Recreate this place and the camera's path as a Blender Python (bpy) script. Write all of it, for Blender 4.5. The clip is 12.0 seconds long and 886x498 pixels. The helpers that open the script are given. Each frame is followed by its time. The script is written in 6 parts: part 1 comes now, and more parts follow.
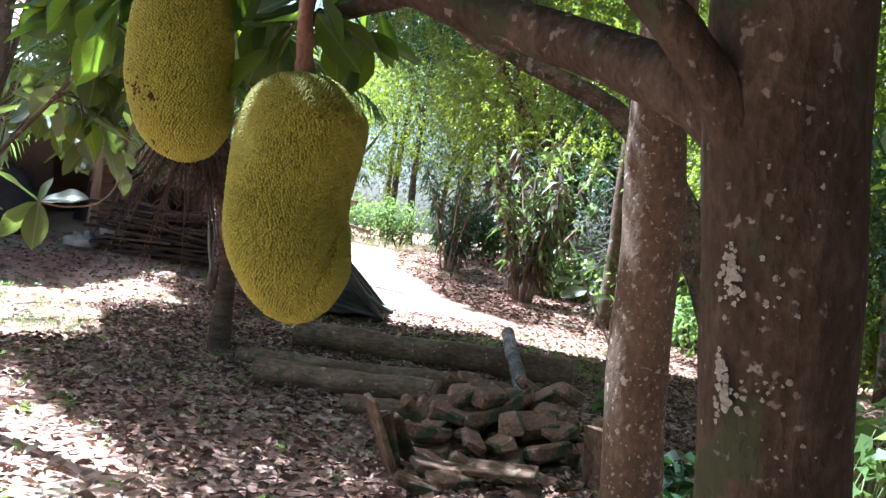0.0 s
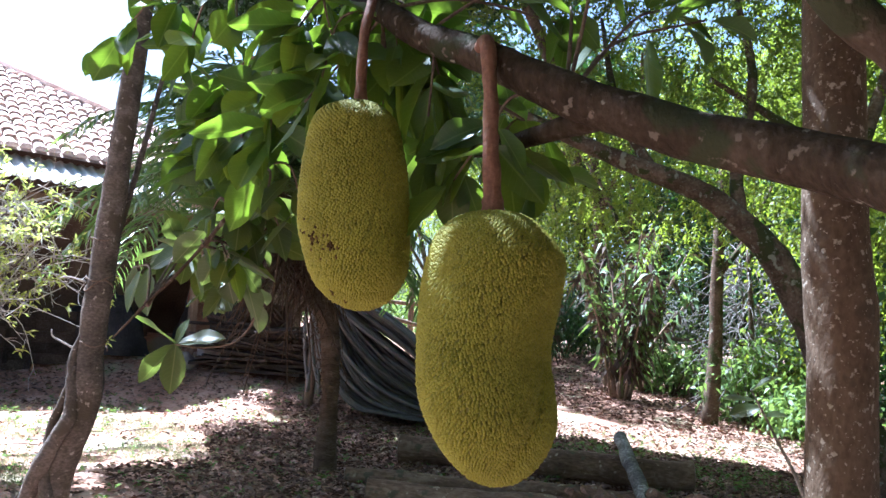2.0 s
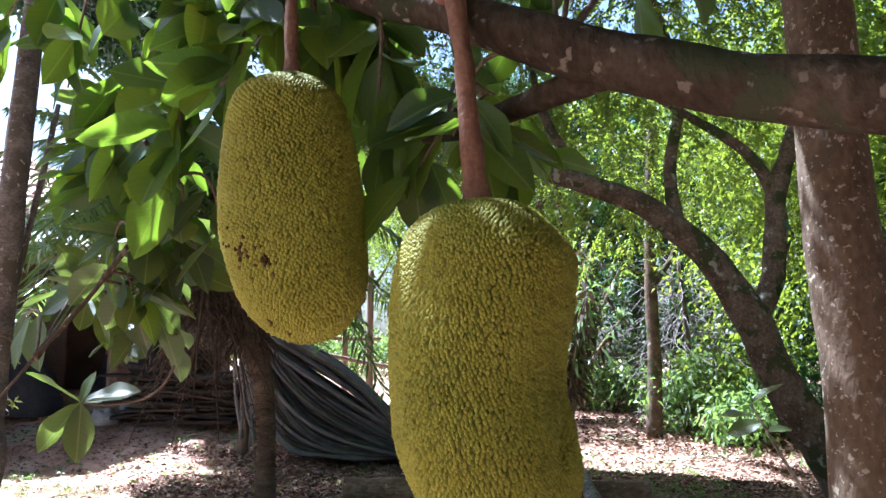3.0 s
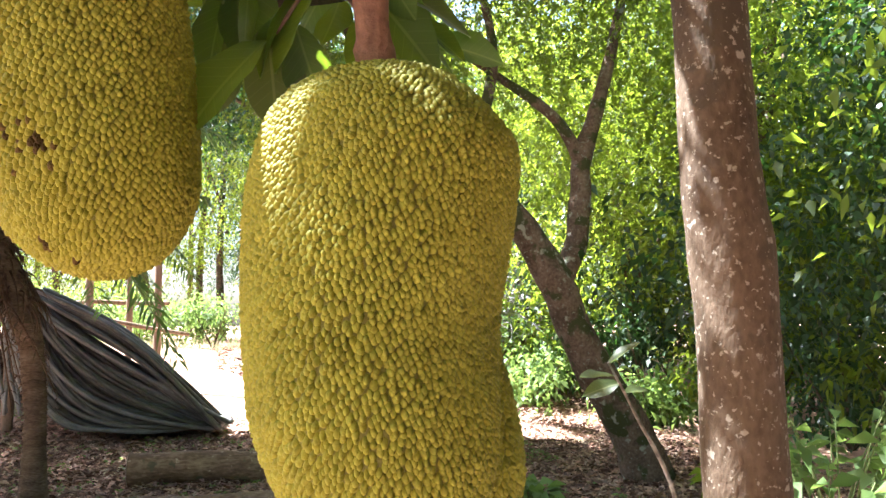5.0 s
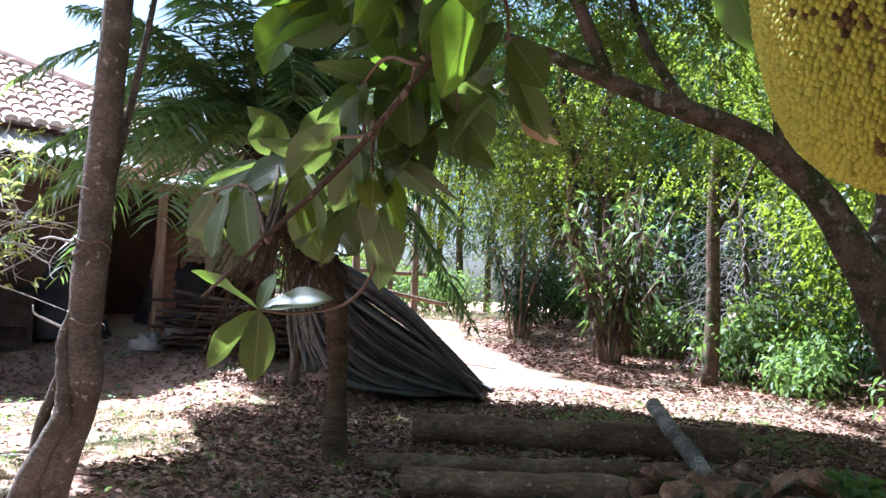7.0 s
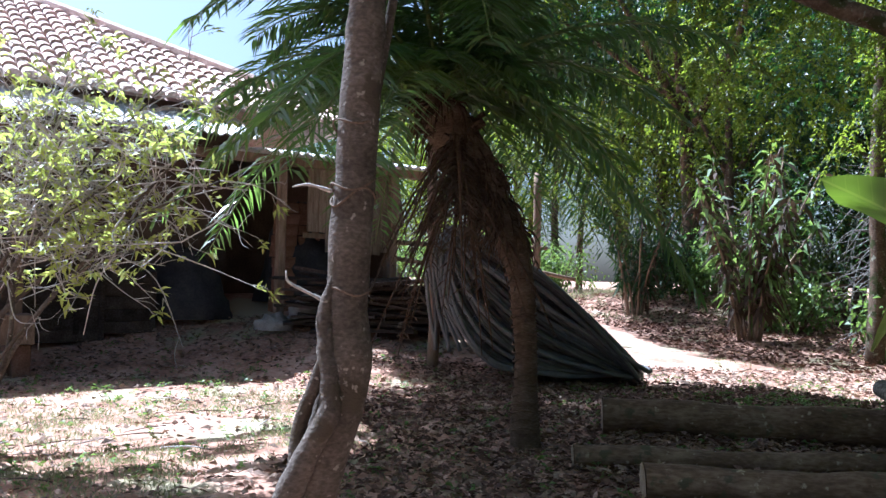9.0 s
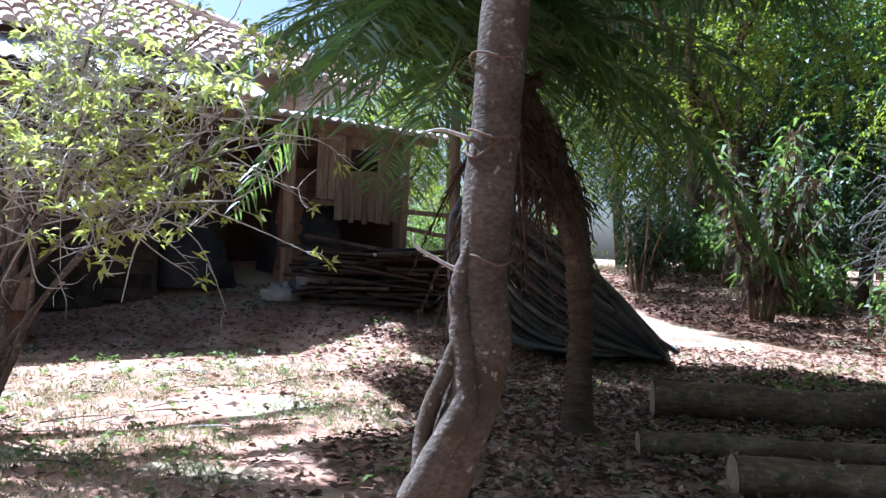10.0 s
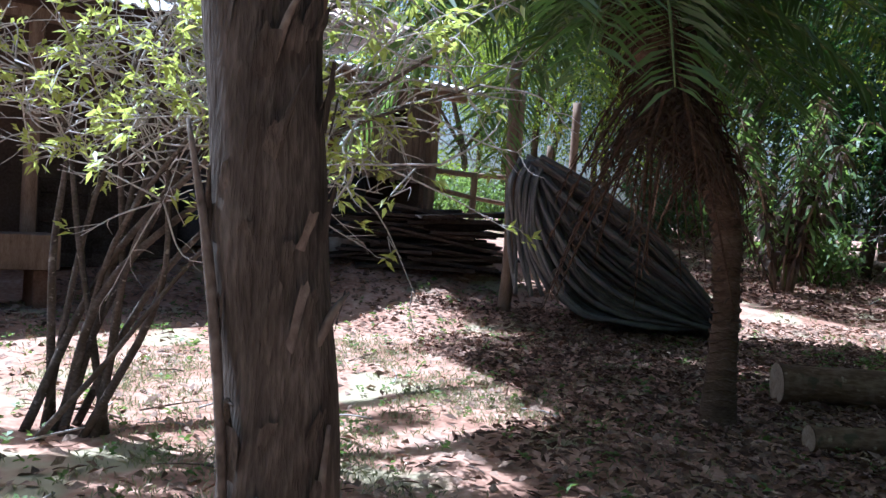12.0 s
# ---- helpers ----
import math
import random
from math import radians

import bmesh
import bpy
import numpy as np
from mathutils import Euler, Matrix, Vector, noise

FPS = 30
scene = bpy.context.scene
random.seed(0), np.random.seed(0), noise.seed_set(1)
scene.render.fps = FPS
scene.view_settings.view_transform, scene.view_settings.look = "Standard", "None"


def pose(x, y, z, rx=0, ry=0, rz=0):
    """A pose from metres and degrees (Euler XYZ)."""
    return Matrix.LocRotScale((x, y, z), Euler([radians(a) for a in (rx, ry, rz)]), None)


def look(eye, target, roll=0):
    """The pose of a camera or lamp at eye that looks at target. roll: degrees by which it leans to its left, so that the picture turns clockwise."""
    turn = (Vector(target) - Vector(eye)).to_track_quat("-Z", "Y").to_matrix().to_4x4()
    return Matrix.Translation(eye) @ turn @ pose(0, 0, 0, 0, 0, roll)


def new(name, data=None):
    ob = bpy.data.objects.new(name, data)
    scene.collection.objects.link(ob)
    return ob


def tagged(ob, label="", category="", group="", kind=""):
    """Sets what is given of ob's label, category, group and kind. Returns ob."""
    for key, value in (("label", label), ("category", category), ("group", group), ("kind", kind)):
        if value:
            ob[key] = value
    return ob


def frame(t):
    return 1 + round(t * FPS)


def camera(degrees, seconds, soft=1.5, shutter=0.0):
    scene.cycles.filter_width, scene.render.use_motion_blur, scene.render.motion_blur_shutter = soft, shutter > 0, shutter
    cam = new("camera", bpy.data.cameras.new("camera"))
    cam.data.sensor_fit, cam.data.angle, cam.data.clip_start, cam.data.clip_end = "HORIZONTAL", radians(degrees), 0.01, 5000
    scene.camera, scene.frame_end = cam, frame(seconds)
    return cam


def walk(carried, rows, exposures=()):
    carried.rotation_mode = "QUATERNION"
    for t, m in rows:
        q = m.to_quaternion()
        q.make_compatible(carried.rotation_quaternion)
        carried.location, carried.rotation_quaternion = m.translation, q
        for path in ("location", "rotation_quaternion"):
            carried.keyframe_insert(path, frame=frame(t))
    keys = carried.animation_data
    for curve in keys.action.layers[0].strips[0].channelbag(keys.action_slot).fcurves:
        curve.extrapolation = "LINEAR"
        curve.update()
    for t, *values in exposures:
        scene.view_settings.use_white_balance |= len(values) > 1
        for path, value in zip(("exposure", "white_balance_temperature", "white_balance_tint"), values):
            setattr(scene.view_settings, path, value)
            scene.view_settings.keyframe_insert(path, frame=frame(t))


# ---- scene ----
cam = camera(56.6, 12.0, soft=1.5)
ROWS = [
    (0, (0.023, 0.132, 1.55), (0.018, 2.132, 1.518), 7.8),
    (0.2, (0.057, 0.186, 1.571), (-0.048, 2.183, 1.589), 6.7),
    (0.5, (-0.01, 0.157, 1.577), (-0.041, 2.156, 1.637), 7.7),
    (1, (-0.056, 0.164, 1.6), (-0.112, 2.159, 1.733), 6.7),
    (1.5, (-0.141, 0.192, 1.619), (-0.335, 2.178, 1.755), 5.6),
    (2, (-0.242, 0.272, 1.619), (-0.455, 2.252, 1.803), 4.4),
    (2.5, (-0.286, 0.412, 1.615), (-0.409, 2.394, 1.856), 2.2),
    (2.7, (-0.309, 0.516, 1.614), (-0.41, 2.496, 1.877), 1.3),
    (4.3, (-0.476, 0.973, 1.59), (-0.075, 2.921, 1.804), -1.9),
    (4.5, (-0.458, 1.006, 1.584), (-0.02, 2.947, 1.781), -1.3),
    (5, (-0.443, 1.057, 1.587), (0.009, 2.997, 1.77), -0.2),
    (5.5, (-0.459, 1.099, 1.572), (-0.031, 3.046, 1.734), 0.7),
    (6, (-0.499, 1.107, 1.567), (-0.192, 3.079, 1.695), 1.6),
    (6.5, (-0.669, 1.154, 1.546), (-0.587, 3.149, 1.656), 2.2),
    (7, (-1.012, 1.185, 1.514), (-1.091, 3.18, 1.637), 2.3),
    (7.5, (-1.438, 1.473, 1.462), (-1.579, 3.466, 1.566), 1.7),
    (7.7, (-1.594, 1.584, 1.477), (-1.812, 3.57, 1.567), 2.1),
    (9.3, (-2.339, 2.202, 1.373), (-2.572, 4.187, 1.427), 1.4),
    (9.5, (-2.471, 2.317, 1.36), (-2.678, 4.306, 1.395), 1.5),
    (10, (-2.812, 2.515, 1.359), (-2.991, 4.507, 1.364), 2.8),
    (10.5, (-3.135, 2.585, 1.398), (-3.19, 4.583, 1.348), 2.9),
    (11, (-3.427, 2.789, 1.392), (-3.368, 4.787, 1.324), 3.4),
    (11.5, (-3.782, 2.918, 1.383), (-3.747, 4.917, 1.325), 3.8),
    (12, (-4.248, 3.105, 1.373), (-4.283, 5.102, 1.278), 4.3),
]
walk(cam, [(t, look(eye, target, roll)) for t, eye, target, roll in ROWS],
     exposures=[(0.0, 2.66, 4950, 10), (1.2, 2.5, 4900, 10), (2.6, 2.5, 4850, 10), (4.4, 3.3, 5700, 10), (5.4, 3.42, 5700, 10), (6.0, 3.18, 5600, 10), (6.5, 2.6, 5350, 10), (7.0, 2.28, 5000, 10), (7.6, 1.9, 4900, 10), (9.4, 1.75, 4850, 10), (11.4, 1.6, 4800, 10), (12.0, 1.38, 4800, 10)])

# ---- light ----
SUN_DIR = Vector((-0.45, 0.24, 0.86)).normalized()
sun = new("sun", bpy.data.lights.new("sun", "SUN"))
sun.data.energy, sun.data.angle, sun.data.color = 5.0, radians(0.55), (1.0, 0.96, 0.91)
sun.matrix_world = look(SUN_DIR * 40, (0, 0, 0))
world = bpy.data.worlds.new("world")
scene.world = world
world.use_nodes = True
sky = world.node_tree.nodes.new("ShaderNodeTexSky")
sky.sky_type, sky.sun_disc = "NISHITA", False
sky.sun_elevation = math.asin(SUN_DIR.z)
sky.sun_rotation = math.atan2(SUN_DIR.x, SUN_DIR.y)
sky.dust_density, sky.ozone_density = 4.0, 0.2
world.node_tree.nodes["Background"].inputs[1].default_value = 0.06
world.node_tree.links.new(sky.outputs[0], world.node_tree.nodes["Background"].inputs[0])


# ---- materials ----
def mat(name, stops, scale=8.0, rough=0.8, bump=0.4, bump_scale=40.0, spec=0.3, stretch=(1, 1, 1), spots=None, per=0.0, metal=0.0, island=False):
    """A procedural surface: a colour ramp over two sizes of noise, fine relief, and spots such as lichen where given."""
    m = bpy.data.materials.new(name)
    m.use_nodes = True
    n, l = m.node_tree.nodes, m.node_tree.links
    b = n["Principled BSDF"]
    tc = n.new("ShaderNodeTexCoord")
    mp = n.new("ShaderNodeMapping")
    mp.inputs["Scale"].default_value = stretch
    l.new(tc.outputs["Object"], mp.inputs[0])
    big, fine = n.new("ShaderNodeTexNoise"), n.new("ShaderNodeTexNoise")
    big.inputs["Scale"].default_value, big.inputs["Detail"].default_value = scale, 6
    fine.inputs["Scale"].default_value, fine.inputs["Detail"].default_value = bump_scale, 5
    for t in (big, fine):
        l.new(mp.outputs[0], t.inputs["Vector"])
    mix = n.new("ShaderNodeMath")
    mix.operation = "MULTIPLY_ADD"
    mix.inputs[1].default_value = 0.45
    l.new(fine.outputs[0], mix.inputs[0])
    half = n.new("ShaderNodeMath")
    half.operation = "MULTIPLY"
    half.inputs[1].default_value = 0.55
    l.new(big.outputs[0], half.inputs[0])
    l.new(half.outputs[0], mix.inputs[2])
    ramp = n.new("ShaderNodeValToRGB")
    e = ramp.color_ramp.elements
    while len(e) < len(stops):
        e.new(0.5)
    for k, c in enumerate(stops):
        e[k].position = 0.32 + 0.36 * k / max(1, len(stops) - 1)
        e[k].color = (*c, 1)
    l.new(mix.outputs[0], ramp.inputs[0])
    colour = ramp.outputs[0]
    for tint, sscale, at in spots or ():
        sp = n.new("ShaderNodeTexNoise")
        sp.inputs["Scale"].default_value, sp.inputs["Detail"].default_value = sscale, 4
        l.new(tc.outputs["Object"], sp.inputs["Vector"])
        cut = n.new("ShaderNodeMapRange")
        cut.inputs[1].default_value, cut.inputs[2].default_value = at, at + 0.05
        l.new(sp.outputs[0], cut.inputs[0])
        mm = n.new("ShaderNodeMix")
        mm.data_type = "RGBA"
        l.new(cut.outputs[0], mm.inputs[0])
        l.new(colour, mm.inputs[6])
        mm.inputs[7].default_value = (*tint, 1)
        colour = mm.outputs[2]
    if per:
        if island:
            rnd = n.new("ShaderNodeNewGeometry").outputs["Random Per Island"]
        else:
            rnd = n.new("ShaderNodeObjectInfo").outputs["Random"]
        hsv = n.new("ShaderNodeHueSaturation")
        mr = n.new("ShaderNodeMapRange")
        mr.inputs[3].default_value, mr.inputs[4].default_value = 1 - per, 1 + per
        l.new(rnd, mr.inputs[0])
        l.new(mr.outputs[0], hsv.inputs["Value"])
        l.new(colour, hsv.inputs["Color"])
        colour = hsv.outputs[0]
    l.new(colour, b.inputs["Base Color"])
    b.inputs["Roughness"].default_value = rough
    b.inputs["Specular IOR Level"].default_value = spec
    b.inputs["Metallic"].default_value = metal
    bp = n.new("ShaderNodeBump")
    bp.inputs["Strength"].default_value, bp.inputs["Distance"].default_value = bump, 0.02
    l.new(mix.outputs[0], bp.inputs["Height"])
    l.new(bp.outputs[0], b.inputs["Normal"])
    return m


def leaf_mat(name, dark, light, through_colour, amount=0.45, rough=0.45, island=True, scale=30, veins=None):
    """A thin leaf: reflecting on its face, passing light where the sun is behind it."""
    m = bpy.data.materials.new(name)
    m.use_nodes = True
    n, l = m.node_tree.nodes, m.node_tree.links
    b, out = n["Principled BSDF"], n["Material Output"]
    rnd = n.new("ShaderNodeNewGeometry").outputs["Random Per Island"] if island else n.new("ShaderNodeObjectInfo").outputs["Random"]
    tc, nz = n.new("ShaderNodeTexCoord"), n.new("ShaderNodeTexNoise")
    nz.inputs["Scale"].default_value = scale
    l.new(tc.outputs["Object"], nz.inputs["Vector"])
    av = n.new("ShaderNodeMath")
    av.operation = "MULTIPLY_ADD"
    av.inputs[1].default_value = 0.6
    l.new(rnd, av.inputs[0])
    hf = n.new("ShaderNodeMath")
    hf.operation = "MULTIPLY"
    hf.inputs[1].default_value = 0.4
    l.new(nz.outputs[0], hf.inputs[0])
    l.new(hf.outputs[0], av.inputs[2])
    mm = n.new("ShaderNodeMix")
    mm.data_type = "RGBA"
    l.new(av.outputs[0], mm.inputs[0])
    mm.inputs[6].default_value, mm.inputs[7].default_value = (*dark, 1), (*light, 1)
    face = mm.outputs[2]
    if veins:
        sep = n.new("ShaderNodeSeparateXYZ")
        l.new(tc.outputs["Object"], sep.inputs[0])
        ab = n.new("ShaderNodeMath")
        ab.operation = "ABSOLUTE"
        l.new(sep.outputs[0], ab.inputs[0])
        rib = n.new("ShaderNodeMapRange")
        rib.inputs[1].default_value, rib.inputs[2].default_value, rib.inputs[3].default_value, rib.inputs[4].default_value = 0.008, 0.018, 0.8, 0.0
        l.new(ab.outputs[0], rib.inputs[0])
        slant = n.new("ShaderNodeMath")
        slant.operation = "MULTIPLY_ADD"
        slant.inputs[1].default_value = -0.8
        l.new(ab.outputs[0], slant.inputs[0])
        l.new(sep.outputs[1], slant.inputs[2])
        often = n.new("ShaderNodeMath")
        often.operation = "MULTIPLY"
        often.inputs[1].default_value = 10.0
        l.new(slant.outputs[0], often.inputs[0])
        fr = n.new("ShaderNodeMath")
        fr.operation = "FRACT"
        l.new(often.outputs[0], fr.inputs[0])
        side = n.new("ShaderNodeMapRange")
        side.inputs[1].default_value, side.inputs[2].default_value, side.inputs[3].default_value, side.inputs[4].default_value = 0.04, 0.12, 0.35, 0.0
        l.new(fr.outputs[0], side.inputs[0])
        both = n.new("ShaderNodeMath")
        both.operation = "MAXIMUM"
        l.new(rib.outputs[0], both.inputs[0])
        l.new(side.outputs[0], both.inputs[1])
        vm = n.new("ShaderNodeMix")
        vm.data_type = "RGBA"
        l.new(both.outputs[0], vm.inputs[0])
        l.new(face, vm.inputs[6])
        vm.inputs[7].default_value = (*veins, 1)
        face = vm.outputs[2]
    l.new(face, b.inputs["Base Color"])
    b.inputs["Roughness"].default_value = rough
    tr = n.new("ShaderNodeBsdfTranslucent")
    tm = n.new("ShaderNodeMix")
    tm.data_type = "RGBA"
    tm.inputs[0].default_value = 0.6
    l.new(mm.outputs[2], tm.inputs[6])
    tm.inputs[7].default_value = (*through_colour, 1)
    l.new(tm.outputs[2], tr.inputs["Color"])
    ms = n.new("ShaderNodeMixShader")
    ms.inputs[0].default_value = amount
    l.new(b.outputs[0], ms.inputs[1])
    l.new(tr.outputs[0], ms.inputs[2])
    l.new(ms.outputs[0], out.inputs[0])
    return m


M_GROUND = mat("earth", [(0.20, 0.102, 0.069), (0.38, 0.225, 0.158), (0.55, 0.39, 0.305)], 1.6, 0.95, 0.6, 18, 0.1, spots=[((0.36, 0.31, 0.20), 0.9, 0.58)])
M_BARK_JACK = mat("jack_bark", [(0.017, 0.012, 0.008), (0.040, 0.0285, 0.019), (0.075, 0.057, 0.041)], 7, 0.9, 1.0, 55, 0.12, stretch=(1.3, 1.3, 0.7), spots=[((0.035, 0.038, 0.02), 6, 0.56), ((0.12, 0.10, 0.08), 38, 0.63), ((0.24, 0.23, 0.195), 22, 0.70)])
M_BARK_SLIM = mat("slim_bark", [(0.046, 0.030, 0.018), (0.086, 0.059, 0.037), (0.130, 0.095, 0.064)], 6, 0.85, 0.6, 60, 0.2, stretch=(1, 1, 0.6), spots=[((0.07, 0.052, 0.034), 7, 0.57), ((0.27, 0.24, 0.19), 30, 0.63), ((0.24, 0.21, 0.165), 70, 0.62)])
M_BARK_GREY = mat("grey_bark", [(0.042, 0.034, 0.028), (0.092, 0.076, 0.064), (0.175, 0.148, 0.127)], 5, 0.9, 0.8, 50, 0.15, stretch=(1, 1, 1.6), spots=[((0.075, 0.06, 0.045), 6, 0.56), ((0.26, 0.235, 0.205), 28, 0.64)])
M_BARK_DARK = mat("dark_bark", [(0.042, 0.028, 0.018), (0.098, 0.068, 0.047), (0.17, 0.13, 0.095)], 5, 0.95, 0.8, 35, 0.1, spots=[((0.045, 0.05, 0.02), 4, 0.54), ((0.22, 0.22, 0.17), 9, 0.63), ((0.16, 0.155, 0.12), 30, 0.62)])
M_PALM_BARK = mat("palm_bark", [(0.05, 0.032, 0.021), (0.108, 0.072, 0.050), (0.18, 0.135, 0.097)], 4, 0.95, 0.8, 30, 0.1, stretch=(1, 1, 3))
M_FIBRE = mat("palm_fibre", [(0.032, 0.020, 0.013), (0.078, 0.047, 0.031), (0.135, 0.09, 0.058)], 9, 0.95, 0.6, 60, 0.1, per=0.35, island=True)
M_LOG = mat("log_bark", [(0.052, 0.031, 0.019), (0.145, 0.088, 0.054), (0.28, 0.19, 0.125)], 5, 0.9, 0.9, 38, 0.15, stretch=(0.4, 1, 1), spots=[((0.10, 0.085, 0.05), 6, 0.62), ((0.38, 0.29, 0.20), 14, 0.63)])
M_LOG_END = mat("cut_wood", [(0.22, 0.15, 0.10), (0.36, 0.27, 0.19), (0.45, 0.36, 0.27)], 14, 0.85, 0.3, 60, 0.2)
M_BRICK = mat("brick", [(0.075, 0.042, 0.027), (0.17, 0.098, 0.062), (0.28, 0.175, 0.115)], 9, 0.95, 0.9, 50, 0.1, spots=[((0.06, 0.065, 0.035), 5, 0.56), ((0.30, 0.25, 0.19), 16, 0.65)], per=0.4)
M_TWIG = mat("twig_bark", [(0.055, 0.038, 0.027), (0.12, 0.085, 0.062), (0.19, 0.145, 0.11)], 20, 0.85, 0.4, 120, 0.2)
M_STALK = mat("fruit_stalk", [(0.085, 0.040, 0.025), (0.15, 0.074, 0.046), (0.20, 0.11, 0.068)], 25, 0.75, 0.4, 120, 0.3)
M_DEADTWIG = mat("dead_twig", [(0.25, 0.23, 0.215), (0.42, 0.39, 0.365), (0.56, 0.53, 0.50)], 20, 0.8, 0.3, 80, 0.2)
# rind kept darker than the spikes so the gaps between them look shaded
M_RIND = mat("rind_shaded_gaps", [(0.066, 0.062, 0.008), (0.095, 0.091, 0.010), (0.125, 0.12, 0.015)], 14, 0.6, 0.3, 150, 0.3)
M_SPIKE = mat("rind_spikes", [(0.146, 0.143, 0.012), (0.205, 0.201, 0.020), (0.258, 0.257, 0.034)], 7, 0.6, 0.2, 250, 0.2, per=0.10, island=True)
M_SCAR = mat("rind_scar", [(0.035, 0.022, 0.010), (0.065, 0.042, 0.016), (0.11, 0.08, 0.025)], 60, 0.9, 0.4, 200, 0.1, per=0.4, island=True)
M_GREYTWIG = mat("grey_twig", [(0.10, 0.09, 0.08), (0.19, 0.175, 0.16), (0.30, 0.28, 0.26)], 20, 0.85, 0.3, 80, 0.15)
M_PIPE = mat("black_hose", [(0.040, 0.036, 0.032), (0.085, 0.076, 0.066), (0.16, 0.14, 0.12)], 6, 0.5, 0.25, 60, 0.4)
M_PLANK = mat("old_plank", [(0.12, 0.085, 0.06), (0.24, 0.18, 0.135), (0.34, 0.27, 0.21)], 5, 0.9, 0.5, 40, 0.15, stretch=(6, 6, 0.6), per=0.25)
M_POST = mat("post_wood", [(0.13, 0.085, 0.055), (0.23, 0.16, 0.11), (0.32, 0.24, 0.18)], 6, 0.9, 0.6, 50, 0.15, stretch=(3, 3, 0.5), per=0.15)
M_MUD = mat("mud_wall", [(0.06, 0.040, 0.030), (0.108, 0.074, 0.057), (0.155, 0.112, 0.088)], 2, 0.95, 0.5, 30, 0.1)
M_SHEET = mat("cement_sheet", [(0.60, 0.58, 0.55), (0.74, 0.72, 0.69), (0.80, 0.78, 0.75)], 1.2, 0.8, 0.2, 25, 0.2)
M_TILE = mat("clay_tile", [(0.34, 0.22, 0.175), (0.56, 0.43, 0.37), (0.70, 0.60, 0.53)], 3, 0.85, 0.3, 30, 0.2, per=0.25)
M_TILE_STUFF = mat("clay_tile_far", [(0.34, 0.22, 0.175), (0.56, 0.43, 0.37), (0.70, 0.60, 0.53)], 3, 0.85, 0.3, 30, 0.2, per=0.25, island=True)
M_LICHEN = mat("lichen", [(0.13, 0.125, 0.10), (0.22, 0.21, 0.18), (0.33, 0.32, 0.275)], 60, 0.9, 0.8, 220, 0.1)
M_PALM_BARK2 = mat("old_palm_bark", [(0.030, 0.025, 0.021), (0.070, 0.060, 0.051), (0.135, 0.118, 0.102)], 6, 0.95, 1.0, 34, 0.1, stretch=(3.5, 3.5, 0.9))
M_POLE = mat("mottled_pole", [(0.035, 0.030, 0.025), (0.16, 0.135, 0.11), (0.46, 0.42, 0.37)], 5, 0.85, 0.4, 40, 0.2)
M_PIPE_GREY = mat("dusty_hose", [(0.08, 0.076, 0.072), (0.14, 0.13, 0.122), (0.22, 0.205, 0.19)], 6, 0.5, 0.25, 60, 0.4)
M_DARKWOOD = mat("dark_board", [(0.020, 0.015, 0.012), (0.045, 0.034, 0.028), (0.085, 0.068, 0.057)], 5, 0.9, 0.5, 40, 0.15, per=0.3)
M_FROND = mat("frond_rib", [(0.07, 0.10, 0.03), (0.13, 0.17, 0.05), (0.19, 0.21, 0.08)], 12, 0.6, 0.2, 60, 0.3)
M_PALE_BARK = mat("torn_bark", [(0.06, 0.050, 0.042), (0.13, 0.110, 0.094), (0.22, 0.192, 0.166)], 12, 0.9, 0.5, 60, 0.1)
M_DARK = mat("dark_goods", [(0.012, 0.012, 0.015), (0.025, 0.025, 0.03), (0.05, 0.045, 0.045)], 5, 0.7, 0.3, 30, 0.3)
M_SACK = mat("grey_sack", [(0.22, 0.20, 0.18), (0.36, 0.33, 0.30), (0.46, 0.43, 0.40)], 6, 0.85, 0.5, 40, 0.2)
M_BRICKWALL = mat("clay_block", [(0.11, 0.055, 0.036), (0.19, 0.10, 0.066), (0.26, 0.155, 0.11)], 6, 0.9, 0.5, 40, 0.1, per=0.2)
M_LITTER = mat("dry_leaf", [(0.11, 0.067, 0.047), (0.265, 0.175, 0.125), (0.47, 0.355, 0.275)], 3, 0.8, 0.2, 60, 0.25, per=0.5, island=True)
M_SHADE_MULCH = mat("shade_mulch", [(0.065, 0.035, 0.024), (0.155, 0.086, 0.059), (0.31, 0.195, 0.145)], 3, 0.85, 0.2, 60, 0.2, per=0.5, island=True)
M_JACKLEAF = leaf_mat("jack_leaf", (0.012, 0.033, 0.012), (0.036, 0.076, 0.022), (0.34, 0.52, 0.02), 0.42, 0.48, island=False, scale=6, veins=(0.14, 0.19, 0.06))
M_PALELEAF = leaf_mat("pale_leaf", (0.027, 0.046, 0.015), (0.062, 0.085, 0.028), (0.24, 0.31, 0.04), 0.42, 0.4, island=False, scale=6, veins=(0.19, 0.21, 0.09))
M_BROWNLEAF = leaf_mat("brown_leaf", (0.22, 0.15, 0.08), (0.32, 0.24, 0.13), (0.4, 0.26, 0.12), 0.3, 0.6, island=False)
M_TREELEAF = leaf_mat("tree_leaf", (0.006, 0.020, 0.004), (0.040, 0.078, 0.014), (0.50, 0.62, 0.04), 0.48, 0.5)
M_DARKLEAF = leaf_mat("dark_tree_leaf", (0.008, 0.026, 0.009), (0.030, 0.066, 0.02), (0.09, 0.22, 0.022), 0.24, 0.5)
M_BRIGHTLEAF = leaf_mat("bright_leaf", (0.06, 0.11, 0.03), (0.13, 0.20, 0.06), (0.34, 0.48, 0.08), 0.45, 0.5)
